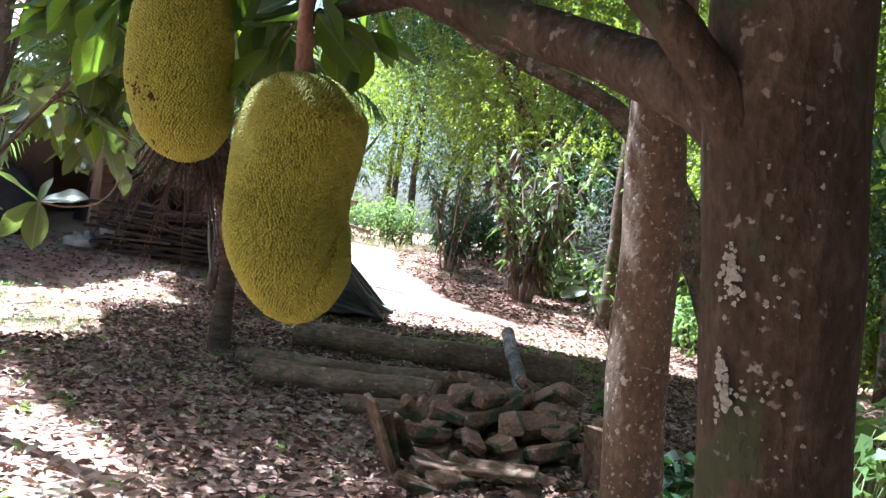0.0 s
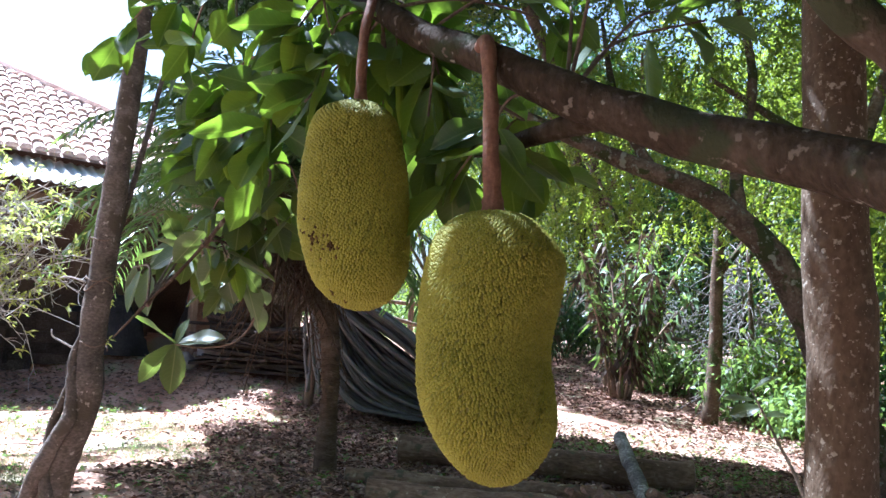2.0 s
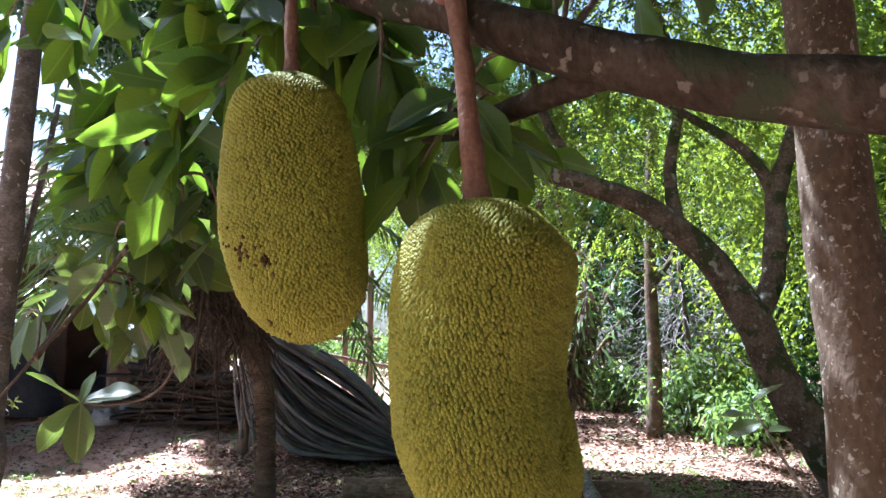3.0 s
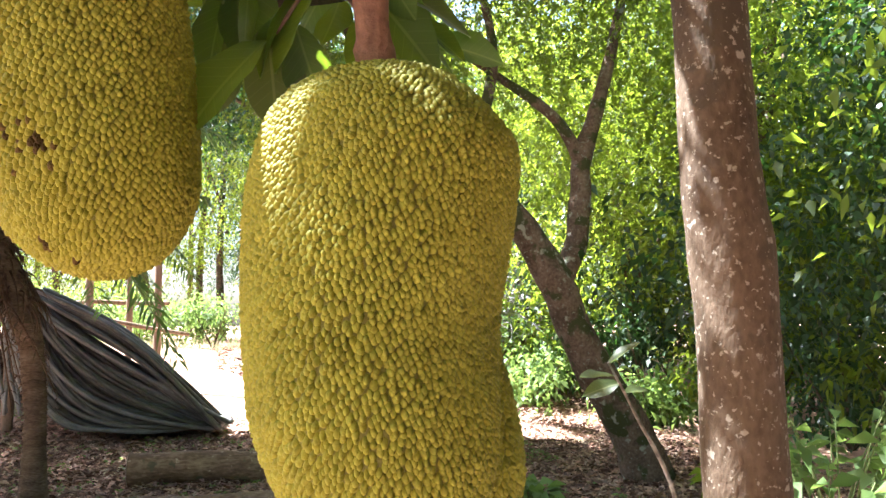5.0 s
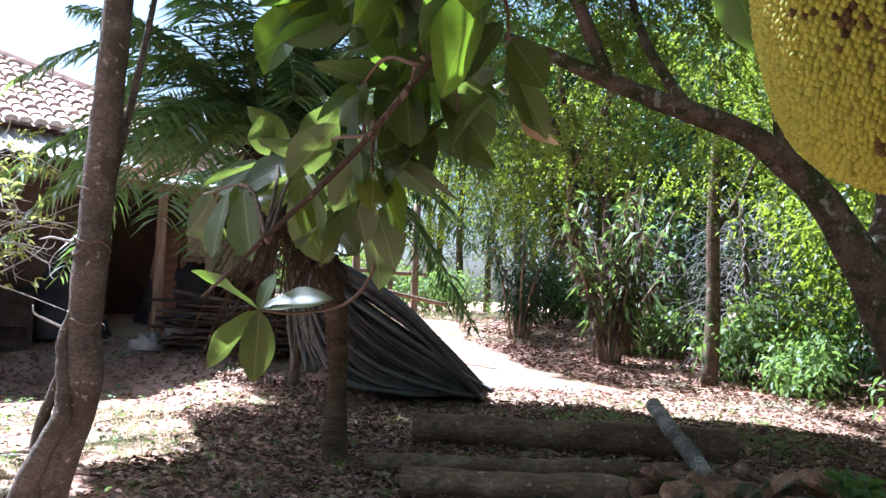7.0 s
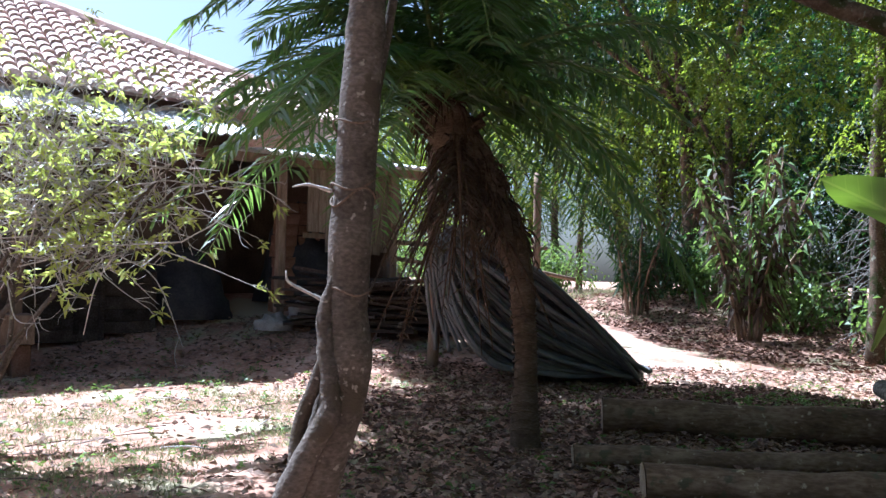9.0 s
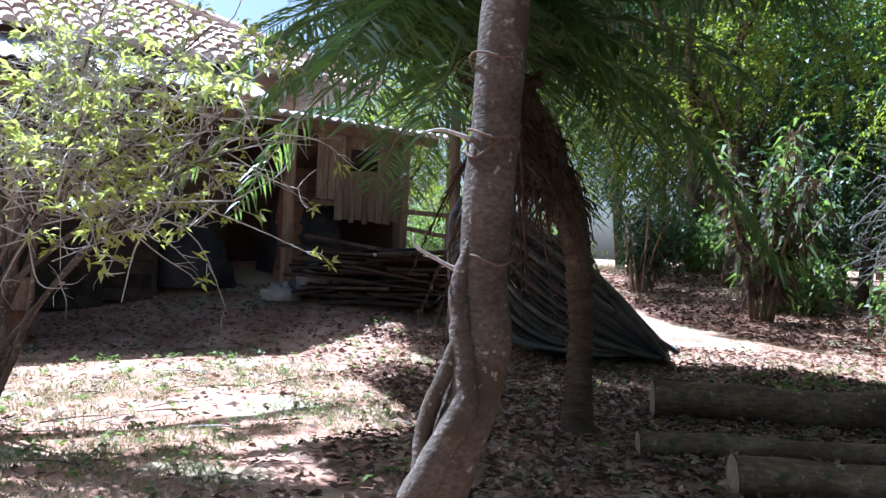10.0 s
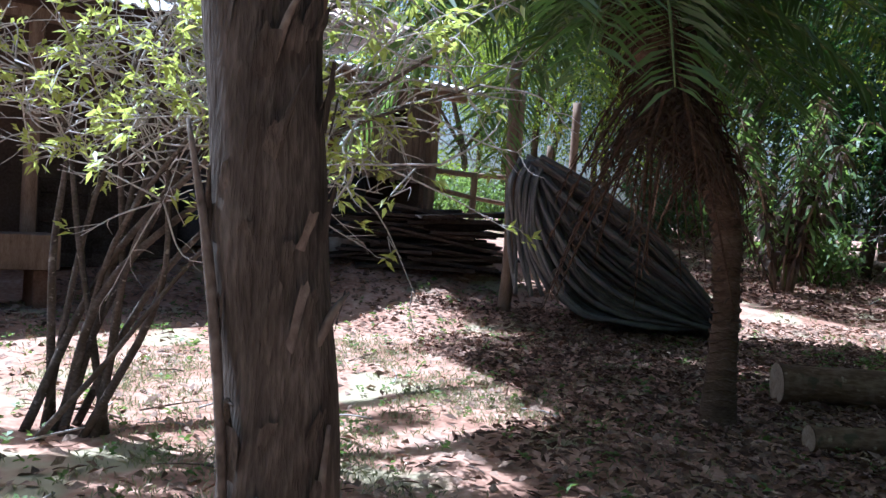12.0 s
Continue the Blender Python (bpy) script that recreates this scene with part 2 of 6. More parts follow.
M_SHRUBLEAF = leaf_mat("shrub_leaf", (0.24, 0.30, 0.06), (0.42, 0.45, 0.12), (0.66, 0.72, 0.14), 0.5, 0.5)
M_PALMLEAF = leaf_mat("palm_leaflet", (0.03, 0.07, 0.028), (0.085, 0.145, 0.06), (0.34, 0.52, 0.07), 0.46, 0.32)
M_DRYFROND = leaf_mat("dry_leaflet", (0.042, 0.027, 0.018), (0.092, 0.060, 0.040), (0.16, 0.10, 0.05), 0.25, 0.8)
M_GRASS = leaf_mat("grass", (0.17, 0.17, 0.075), (0.36, 0.33, 0.20), (0.34, 0.36, 0.14), 0.35, 0.6)


# ---- building helpers ----
R = np.random.default_rng(7)


def link(name, verts, faces, material, parent=None, label="", smooth=True):
    me = bpy.data.meshes.new(name)
    me.from_pydata([tuple(v) for v in verts], [], faces)
    me.materials.append(material)
    if smooth:
        me.shade_smooth()
    ob = new(name, me)
    if parent:
        ob.parent = parent
    if label:
        ob["label"] = label
    return ob


def link_quads(name, verts, material, parent=None, label="", kind="", per=4, more=None):
    """One mesh of many four-cornered leaves; verts has shape (n, 4, 3)."""
    v = np.asarray(verts, dtype=np.float32).reshape(-1, 3)
    k = len(v) // 4
    me = bpy.data.meshes.new(name)
    me.vertices.add(len(v))
    me.vertices.foreach_set("co", v.ravel())
    me.loops.add(4 * k)
    me.loops.foreach_set("vertex_index", np.arange(4 * k, dtype=np.int32))
    me.polygons.add(k)
    me.polygons.foreach_set("loop_start", np.arange(0, 4 * k, 4, dtype=np.int32))
    me.materials.append(material)
    me.update(calc_edges=True)
    ob = new(name, me)
    if parent:
        ob.parent = parent
    tagged(ob, label=label, kind=kind)
    return ob


def thing(name, at, label, category, group="", kind=""):
    ob = new(name)
    ob.location = at
    ob.empty_display_size = 0.2
    return tagged(ob, label, category, group, kind)


def ground_z(x, y):
    """Height of the ground: flat in front, a bank up to the house, a gentle rise beyond."""
    left = np.clip((-1.5 - x) / 3.0, 0, 1)
    left = left * left * (3 - 2 * left)
    bank = np.clip(y - 12.4, 0, 3.8) * 0.26
    rise = np.clip(y - 13.0, 0, 20) * 0.05
    z = bank * left + rise * (1 - left)
    hump = 0.55 * np.exp(-(((x - 1.6) / 3.2) ** 2) - (((y - 25.5) / 2.6) ** 2))
    return z + hump + 0.025 * np.sin(1.7 * x + 0.6 * y) * np.sin(1.1 * y - 0.4 * x)


def catmull(points, steps):
    p = np.asarray(points, dtype=float)
    p = np.vstack([2 * p[0] - p[1], p, 2 * p[-1] - p[-2]])
    out = []
    for i in range(1, len(p) - 2):
        for t in np.linspace(0, 1, steps, endpoint=False):
            a, b, c, d = p[i - 1], p[i], p[i + 1], p[i + 2]
            out.append(0.5 * (2 * b + (c - a) * t + (2 * a - 5 * b + 4 * c - d) * t * t + (3 * b - 3 * c + d - a) * t ** 3))
    out.append(p[-2])
    return np.array(out)


def tube(points, radii, segs=10, steps=6, lumps=0.06, seed=0, caps=True):
    """A tapering, slightly lumpy tube through points; radii are given at the points."""
    path = catmull(points, steps)
    rad = np.interp(np.linspace(0, 1, len(path)), np.linspace(0, 1, len(radii)), radii)
    verts, faces = [], []
    tan = np.gradient(path, axis=0)
    tan /= np.linalg.norm(tan, axis=1)[:, None] + 1e-9
    ref = np.array([1.0, 0, 0]) if abs(tan[0][0]) < 0.8 else np.array([0, 1.0, 0])
    for i, (p, t) in enumerate(zip(path, tan)):
        ref = ref - t * ref.dot(t)
        ref /= np.linalg.norm(ref)
        b = np.cross(t, ref)
        for k in range(segs):
            a = 2 * math.pi * k / segs
            d = ref * math.cos(a) + b * math.sin(a)
            q = p + d * rad[i]
            w = noise.noise(Vector(q * (0.5 / max(rad[i], 0.02)) + seed * 7.3))
            verts.append(p + d * rad[i] * (1 + 2 * lumps * w))
    for i in range(len(path) - 1):
        for k in range(segs):
            a, b = i * segs + k, i * segs + (k + 1) % segs
            faces.append((a, b, b + segs, a + segs))
    if caps:
        faces.append(tuple(range(segs - 1, -1, -1)))
        faces.append(tuple(range(len(verts) - segs, len(verts))))
    return verts, faces


def merge(parts):
    verts, faces = [], []
    for v, f in parts:
        o = len(verts)
        verts += list(v)
        faces += [tuple(i + o for i in q) for q in f]
    return verts, faces


def box(x0, x1, y0, y1, z0, z1, wob=0.0, bevel=0.0):
    """A box with chamfered upright and level edges, its corners shifted a little."""
    bm = bmesh.new()
    bmesh.ops.create_cube(bm, size=1)
    for v in bm.verts:
        v.co = Vector((x0 + (x1 - x0) * (v.co.x + 0.5), y0 + (y1 - y0) * (v.co.y + 0.5), z0 + (z1 - z0) * (v.co.z + 0.5)))
        if wob:
            v.co += Vector(R.uniform(-wob, wob, 3))
    if bevel:
        bmesh.ops.bevel(bm, geom=list(bm.edges), offset=bevel, segments=1, affect="EDGES")
    verts, faces = [v.co.copy() for v in bm.verts], []
    bm.verts.index_update()
    for f in bm.faces:
        faces.append(tuple(v.index for v in f.verts))
    bm.free()
    return verts, faces


def unit(v):
    return v / (np.linalg.norm(v, axis=-1, keepdims=True) + 1e-9)


def leaves_at(base, way, length, width, droop=0.25):
    """Kite-shaped leaves from base along way; arrays of n. Returns (n, 4, 3)."""
    n = len(base)
    up = unit(R.normal(0, 0.55, (n, 3)) + np.array([0, 0, 1.0]))
    side = unit(np.cross(way, up))
    length, width = np.broadcast_to(length, n)[:, None], np.broadcast_to(width, n)[:, None]
    nrm = unit(np.cross(side, way))
    mid = base + way * length * 0.45
    tip = base + way * length - np.array([0, 0, 1.0]) * length * droop
    lift = nrm * width * 0.25
    return np.stack([base, mid + side * width * 0.5 + lift, tip, mid - side * width * 0.5 + lift], axis=1)


def sprays(origin, way, count, length, leaflet, width, sag=0.5, pairs_angle=55, jitter=0.15):
    """Feathered sprays: leaflets in two rows along a sagging stalk. origin, way: (n, 3). Returns (n*count*2, 4, 3)."""
    n = len(origin)
    t = np.linspace(0.12, 1.0, count)[None, :, None]
    length = np.broadcast_to(length, n)[:, None, None]
    stalk = origin[:, None, :] + way[:, None, :] * length * t - np.array([0, 0, 1.0]) * length * sag * t * t
    tang = unit(way[:, None, :] - np.array([0, 0, 1.0]) * 2 * sag * t)
    side = unit(np.cross(tang, np.array([0, 0, 1.0])) + 1e-3)
    out = []
    c, s = math.cos(radians(pairs_angle)), math.sin(radians(pairs_angle))
    for sgn in (-1, 1):
        w = unit(tang * c + side * s * sgn + R.normal(0, jitter, stalk.shape) - np.array([0, 0, 0.12]))
        k = stalk.reshape(-1, 3)
        ln = leaflet * R.uniform(0.75, 1.15, len(k)) * np.broadcast_to(np.sin(np.pi * (0.15 + 0.8 * t)) ** 0.5, stalk.shape[:2] + (1,)).reshape(-1)
        out.append(leaves_at(k, w.reshape(-1, 3), ln, width, 0.2))
    return np.concatenate(out)


def in_blobs(blobs, n):
    """n random places in ellipsoids (x, y, z, rx, ry, rz), more of them near the skin, and the ways outward."""
    b = np.array(blobs, dtype=float)
    vol = b[:, 3] * b[:, 4] * b[:, 5]
    pick = R.choice(len(b), n, p=vol / vol.sum())
    d = unit(R.normal(0, 1, (n, 3)))
    r = R.uniform(0.15, 1.0, n) ** 0.5
    r *= 1 + 0.25 * np.sin(5 * d[:, 0] + pick) * np.sin(4 * d[:, 2] + 2 * pick)
    return b[pick, :3] + d * b[pick, 3:6] * r[:, None], d


def crown_quads(blobs, clumps, style="simple", leaf=0.1, width=0.05, each=12, spread=0.25, sag=0.5):
    p, d = in_blobs(blobs, clumps)
    if style == "pinnate":
        way = unit(d * 0.6 + R.normal(0, 0.6, p.shape) + np.array([0, 0, -0.1]))
        return sprays(p, way, each, R.uniform(0.7, 1.3, clumps) * spread, leaf, width, sag)
    base = np.repeat(p, each, axis=0) + R.normal(0, spread, (clumps * each, 3))
    way = unit(np.repeat(d, each, axis=0) * 0.4 + R.normal(0, 0.8, base.shape) + np.array([0, 0, -0.25]))
    return leaves_at(base, way, leaf * R.uniform(0.6, 1.2, len(base)), width * R.uniform(0.7, 1.2, len(base)))


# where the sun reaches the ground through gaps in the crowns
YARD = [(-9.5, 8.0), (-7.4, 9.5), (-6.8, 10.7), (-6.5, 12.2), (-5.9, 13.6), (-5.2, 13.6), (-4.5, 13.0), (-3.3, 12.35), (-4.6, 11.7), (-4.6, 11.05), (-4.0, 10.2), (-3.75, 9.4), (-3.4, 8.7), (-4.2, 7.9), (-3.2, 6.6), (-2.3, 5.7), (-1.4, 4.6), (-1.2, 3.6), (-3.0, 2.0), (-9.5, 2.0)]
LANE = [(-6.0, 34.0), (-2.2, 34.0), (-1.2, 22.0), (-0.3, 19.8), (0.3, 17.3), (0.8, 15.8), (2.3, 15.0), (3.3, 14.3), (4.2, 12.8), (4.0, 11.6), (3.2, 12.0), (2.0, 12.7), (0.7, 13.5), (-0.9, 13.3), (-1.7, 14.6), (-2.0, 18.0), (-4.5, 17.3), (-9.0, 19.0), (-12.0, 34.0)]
SPOT = [(0.40, 1.28), (0.51, 1.28), (0.52, 1.42), (0.41, 1.43)]
EDGE = [(3.7, 14.2), (4.8, 12.6), (7.2, 13.0), (7.4, 17.5), (4.2, 18.5)]


def inside(x, y, poly):
    hit = np.zeros(len(x), bool)
    for (x0, y0), (x1, y1) in zip(poly, poly[1:] + poly[:1]):
        crosses = ((y0 > y) != (y1 > y)) & (x < (x1 - x0) * (y - y0) / (y1 - y0 + 1e-9) + x0)
        hit ^= crosses
    return hit


def thinned(quads, at=(0, 0, 0)):
    """A crown with gaps: leaves over the sunny yard, the lane and the edge of the wood are left out, but for a few twigs that dapple them."""
    c = quads.mean(axis=1) + np.asarray(at)
    reach = (c[:, 2] - 0.1) / SUN_DIR.z
    x, y = c[:, 0] - SUN_DIR.x * reach, c[:, 1] - SUN_DIR.y * reach
    x2 = x + 0.10 * np.sin(5.1 * y) + 0.05 * np.sin(13 * x + 7 * y)
    y2 = y + 0.10 * np.sin(4.7 * x) + 0.05 * np.sin(11 * y - 9 * x)
    lit = inside(x2, y2, YARD) | inside(x2, y2, LANE) | inside(x2, y2, EDGE) | inside(x, y, SPOT)
    dapple = np.sin(3.3 * x + 1.7 * y) * np.sin(2.9 * y - 1.1 * x) + 0.6 * np.sin(8.3 * x - 5.1 * y)
    lit &= ~((dapple > 0.45) & (y < 8.6) & (x > -6.5) & (R.uniform(0, 1, len(x)) < 0.5))
    return quads[~(lit & (c[:, 2] > 3.6))]


def tree(name, label, category, at, trunk, radii, limbs, blobs, clumps, bark, leafm, group="", style="simple", leaf=0.1, width=0.05, each=12, spread=0.25, sag=0.5, seed=0, segs=10, crown_label=""):
    """A tree: a trunk through points relative to at, limbs as (points, radii), a crown of leaves in blobs."""
    at = np.array([at[0], at[1], float(ground_z(at[0], at[1])) - 0.03])
    ob = thing(name, at, label, category, group)
    v, f = tube(trunk, radii, segs, 6, 0.08, seed)
    link("trunk", v, f, bark, ob)
    for k, (pts, rad) in enumerate(limbs):
        v, f = tube(pts, rad, max(6, segs - 3), 5, 0.08, seed + k + 1)
        link("limb", v, f, bark, ob)
    if clumps:
        link_quads("crown", thinned(crown_quads(blobs, clumps, style, leaf, width, each, spread, sag), at), leafm, ob, crown_label)
    return ob


# ---- ground ----
def spaced(lo, hi, step, far):
    inner = np.arange(lo, hi + step, step)
    out = [inner[-1]]
    d = step
    while out[-1] < far:
        d *= 1.35
        out.append(out[-1] + d)
    left = [inner[0]]
    d = step
    while left[-1] > -far:
        d *= 1.35
        left.append(left[-1] - d)
    return np.concatenate([left[:0:-1], inner, out[1:]])


gx, gy = spaced(-10, 6, 0.09, 600), spaced(1, 17, 0.09, 600)
XX, YY = np.meshgrid(gx, gy)
ZZ = ground_z(XX, YY)
near = np.exp(-((XX + 2) / 12) ** 2 - ((YY - 9) / 12) ** 2)
ZZ = ZZ + near * np.array([[0.035 * noise.noise(Vector((x * 2.1, y * 2.1, 3))) + 0.018 * noise.noise(Vector((x * 7, y * 7, 5))) if abs(x) < 14 and -2 < y < 25 else 0 for x in gx] for y in gy])
nx = len(gx)
gv = np.stack([XX, YY, ZZ], axis=-1).reshape(-1, 3)
gf = [(j * nx + i, j * nx + i + 1, (j + 1) * nx + i + 1, (j + 1) * nx + i) for j in range(len(gy) - 1) for i in range(nx - 1)]
tagged(link("ground", gv, gf, M_GROUND), "reddish brown bare earth strewn with dry leaves", "ground", kind="structure")

# ---- house ----
HOUSE_Z = 0.75
HM = pose(-7.1, 13.6, HOUSE_Z, 0, 0, 42.5)
house = new("house")
house.matrix_world = HM
tagged(house, "low farmhouse with clay-tiled roof and shaded plank lean-to", "house")


def hpart(name, vf, material, label="", parent=None, smooth=False):
    return link(name, vf[0], vf[1], material, parent or house, label, smooth)


# local axes: x along the eave, y back into the house, z above the bank
hpart("wall", box(-13, 1.2, 2.2, 2.45, -0.8, 3.9), M_MUD, "dark mud-plastered back wall")
hpart("wall", box(1.2, 3.6, 3.4, 3.6, -0.8, 2.9), M_MUD)
# end wall added to close the view through, so the inside stays dark
hpart("wall", box(3.50, 3.62, 0.62, 3.4, -0.8, 2.5), M_MUD, "added end wall that keeps the lean-to dark inside")
hpart("wall", box(-13.2, -13, 2.2, 9.2, -0.8, 3.9), M_MUD)
hpart("wall", box(1.0, 1.2, 2.45, 9.0, -0.8, 4.1), M_MUD)
hpart("wall", box(-13, 1.2, 9.0, 9.2, -0.8, 4.1), M_MUD)


def sheet(x0, x1, y0, y1, z0, z1, thick=0.02, pitch=0.177):
    """A corrugated sheet roof sloping up from (y0, z0) to (y1, z1)."""
    n = int((x1 - x0) / pitch * 4)
    v, f = [], []
    for i in range(n + 1):
        x = x0 + (x1 - x0) * i / n
        w = 0.025 * math.sin(2 * math.pi * (x - x0) / pitch)
        for y, z in ((y0, z0), (y1, z1)):
            v += [(x, y, z + w), (x, y, z + w - thick)]
    for i in range(n):
        a = i * 4
        f += [(a, a + 4, a + 6, a + 2), (a + 1, a + 3, a + 7, a + 5), (a, a + 1, a + 5, a + 4), (a + 2, a + 6, a + 7, a + 3)]
    return v, f


hpart("roof_sheet", sheet(-13.2, 0.9, -0.05, 1.2, 2.70, 3.22), M_SHEET, "pale corrugated cement sheet roof")
hpart("roof_sheet", sheet(0.9, 4.3, 0.0, 3.6, 2.55, 3.02), M_SHEET)
hpart("beam", box(-13, 4.2, 0.38, 0.50, 2.40, 2.53, 0.01), M_POST)
for px, tall in ((-6.2, 2.4), (-2.35, 2.4), (1.43, 2.4), (3.55, 2.4)):
    hpart("post", box(px - 0.07, px + 0.07, 0.36, 0.50, -0.35, tall, 0.012, 0.015), M_POST, "weathered square post")
px = 1.95
while px < 3.5:
    w = R.uniform(0.10, 0.16)
    low = 1.02 + R.uniform(-0.05, 0.06) if px > 2.25 else 1.35
    if 2.5 < px < 2.95:
        hpart("plank", box(px, px + w - 0.012, 0.52, 0.545, low, 1.85 + R.uniform(-0.03, 0.03), 0.006), M_PLANK)
        hpart("plank", box(px, px + w - 0.012, 0.52, 0.545, 2.2, 2.53, 0.006), M_PLANK)
    else:
        hpart("plank", box(px, px + w - 0.012, 0.52, 0.545, low, 2.53 + R.uniform(-0.03, 0.03), 0.006), M_PLANK)
    px += w
hpart("rail", box(1.9, 3.6, 0.55, 0.60, 1.25, 1.33, 0.005), M_POST)
hpart("rail", box(1.9, 3.6, 0.55, 0.60, 2.36, 2.44, 0.005), M_POST)

# tiled roof with a hip at its near end: rows of barrel tiles
TY0, TZ0, TY1, TZ1, TXR = 0.8, 3.3, 7.0, 6.5, 3.2
slope = math.atan2(TZ1 - TZ0, TY1 - TY0)
run = math.hypot(TY1 - TY0, TZ1 - TZ0)
hv = [(-13.4, TY0, TZ0 - 0.06), (TXR, TY0, TZ0 - 0.06), (TXR - 6.2, TY1, TZ1 - 0.06), (-13.4, TY1, TZ1 - 0.06), (TXR, 13.2, TZ0 - 0.06), (-13.4, 13.2, TZ0 - 0.06)]
hpart("roof_deck", (hv, [(0, 1, 2, 3), (1, 4, 2), (3, 2, 4, 5)]), M_TILE_STUFF)


def barrel(width=0.21, length=0.44, n=5):
    v, f = [], []
    for j, (y, s) in enumerate(((0, 1.0), (length, 0.82))):
        for i in range(n + 1):
            a = math.pi * i / n
            v.append((-math.cos(a) * width / 2 * s, y, math.sin(a) * 0.075 * s + 0.012 * (1 - j)))
    for i in range(n):
        f.append((i, i + 1, n + 2 + i, n + 1 + i))
    v += [(-width / 2, 0, -0.012), (width / 2, 0, -0.012)]
    f.append(tuple([2 * n + 2] + list(range(0, n + 1)) + [2 * n + 3]))
    return v, f


ONE_TILE = barrel()
tile_mesh = bpy.data.meshes.new("tile")
tile_mesh.from_pydata(ONE_TILE[0], [], ONE_TILE[1])
tile_mesh.materials.append(M_TILE)
tile_mesh.shade_smooth()
far_tiles, made = [], 0
for r in range(int(run / 0.36)):
    for c in range(76):
        x, s = TXR - 0.15 - 0.22 * c, 0.36 * r
        y, z = TY0 + s * math.cos(slope), TZ0 + s * math.sin(slope)
        if x > TXR - (y - TY0) or x < -13.3:
            continue
        m = pose(x + R.normal(0, 0.006), y, z + R.normal(0, 0.006), math.degrees(slope) - 4, 0, R.normal(0, 1.5))
        if x > -4.6 and made < 300:
            ob = new("tile", tile_mesh)
            ob.parent, ob.matrix_local = house, m
            made += 1
        else:
            far_tiles.append(([m @ Vector(p) for p in ONE_TILE[0]], ONE_TILE[1]))
v, f = merge(far_tiles)
tagged(hpart("roof_tiling", (v, f), M_TILE_STUFF, "rows of pale clay barrel tiles", smooth=True), kind="stuff")
hip = tube([(TXR - 6.2 * k / 6, TY0 + 6.2 * k / 6, TZ0 + 0.06 + (TZ1 - TZ0) * k / 6) for k in range(7)], [0.11] * 7, 8, 2, 0.05)
hpart("hip_ridge", hip, M_TILE_STUFF)


# ---- jackfruit tree ----
JACK = np.array([0.58, 1.32, 0.0])
jack = thing("jackfruit_tree", JACK, "dark-barked jackfruit tree with lichen patches and a long leafy limb", "tree")


def jpart(name, pts, rad, segs=14, label="", seed=1, lumps=0.06, material=None, parent=None):
    v, f = tube([np.array(p) - JACK for p in pts], rad, segs, 7, lumps, seed)
    return link(name, v, f, material or M_BARK_JACK, parent or jack, label)


jpart("trunk", [(0.61, 1.33, -0.05), (0.60, 1.32, 0.3), (0.56, 1.31, 0.9), (0.525, 1.30, 1.25), (0.50, 1.30, 1.55), (0.465, 1.30, 1.9), (0.43, 1.28, 2.5), (0.42, 1.28, 3.3), (0.4, 1.3, 4.4)],
      [0.19, 0.135, 0.112, 0.108, 0.108, 0.112, 0.105, 0.095, 0.06], 26)
jpart("limb", [(0.50, 1.31, 1.70), (0.42, 1.36, 1.78), (0.335, 1.43, 1.838), (0.205, 1.64, 1.93), (0.024, 1.78, 2.0), (-0.20, 1.88, 2.095), (-0.37, 1.99, 2.20), (-0.53, 2.09, 2.28), (-0.75, 2.25, 2.45), (-1.1, 2.5, 2.7)],
      [0.085, 0.058, 0.050, 0.048, 0.047, 0.043, 0.038, 0.034, 0.026, 0.015], 16, seed=3)
jpart("limb", [(0.44, 1.28, 1.70), (0.375, 1.26, 1.78), (0.29, 1.25, 1.875), (0.17, 1.25, 1.975), (0.10, 1.25, 2.035), (-0.1, 1.2, 2.25), (-0.4, 1.1, 2.7)], [0.05, 0.034, 0.031, 0.029, 0.028, 0.024, 0.015], 12, seed=5)
jpart("limb", [(0.42, 1.28, 2.6), (0.6, 0.8, 3.2), (0.5, 0.2, 3.7), (0.3, -0.6, 4.0)], [0.08, 0.06, 0.045, 0.02], 10, seed=6)
jpart("limb", [(0.42, 1.28, 2.9), (1.0, 1.6, 3.6), (1.8, 2.1, 4.2)], [0.08, 0.06, 0.03], 10, seed=7)
jpart("limb", [(-0.10, 1.84, 2.05), (-0.22, 1.98, 2.04), (-0.36, 2.10, 2.02), (-0.50, 2.2, 2.04)], [0.030, 0.022, 0.018, 0.010], 10, seed=8)
jpart("bough", [(-0.95, 2.42, 2.58), (-1.0, 2.55, 2.35), (-1.03, 2.55, 2.05), (-1.2, 2.6, 1.80), (-1.4, 2.7, 1.62), (-1.55, 2.8, 1.50)], [0.010, 0.008, 0.0065, 0.006, 0.005, 0.003], 8, "thin dark bough", 9, 0.08, M_BARK_JACK)
# crown above the view, thickened to shade the fruits and trunks
link_quads("crown", thinned(crown_quads([(-0.8, -1.2, 4.6, 2.6, 2.2, 1.0), (0.4, 0.6, 4.9, 2.6, 1.6, 1.0), (1.4, 0.0, 4.2, 2.0, 2.2, 1.0), (-2.2, 0.2, 5.0, 1.6, 1.6, 0.7), (0.6, -3.0, 4.0, 2.6, 1.8, 1.2), (-1.2, -0.4, 3.75, 1.3, 1.2, 0.45), (-0.8, 1.3, 4.1, 1.4, 1.2, 0.45), (0.3, 0.9, 3.9, 1.2, 1.2, 0.45)], 4600, "simple", 0.17, 0.085, 8, 0.22), JACK), M_DARKLEAF, jack)
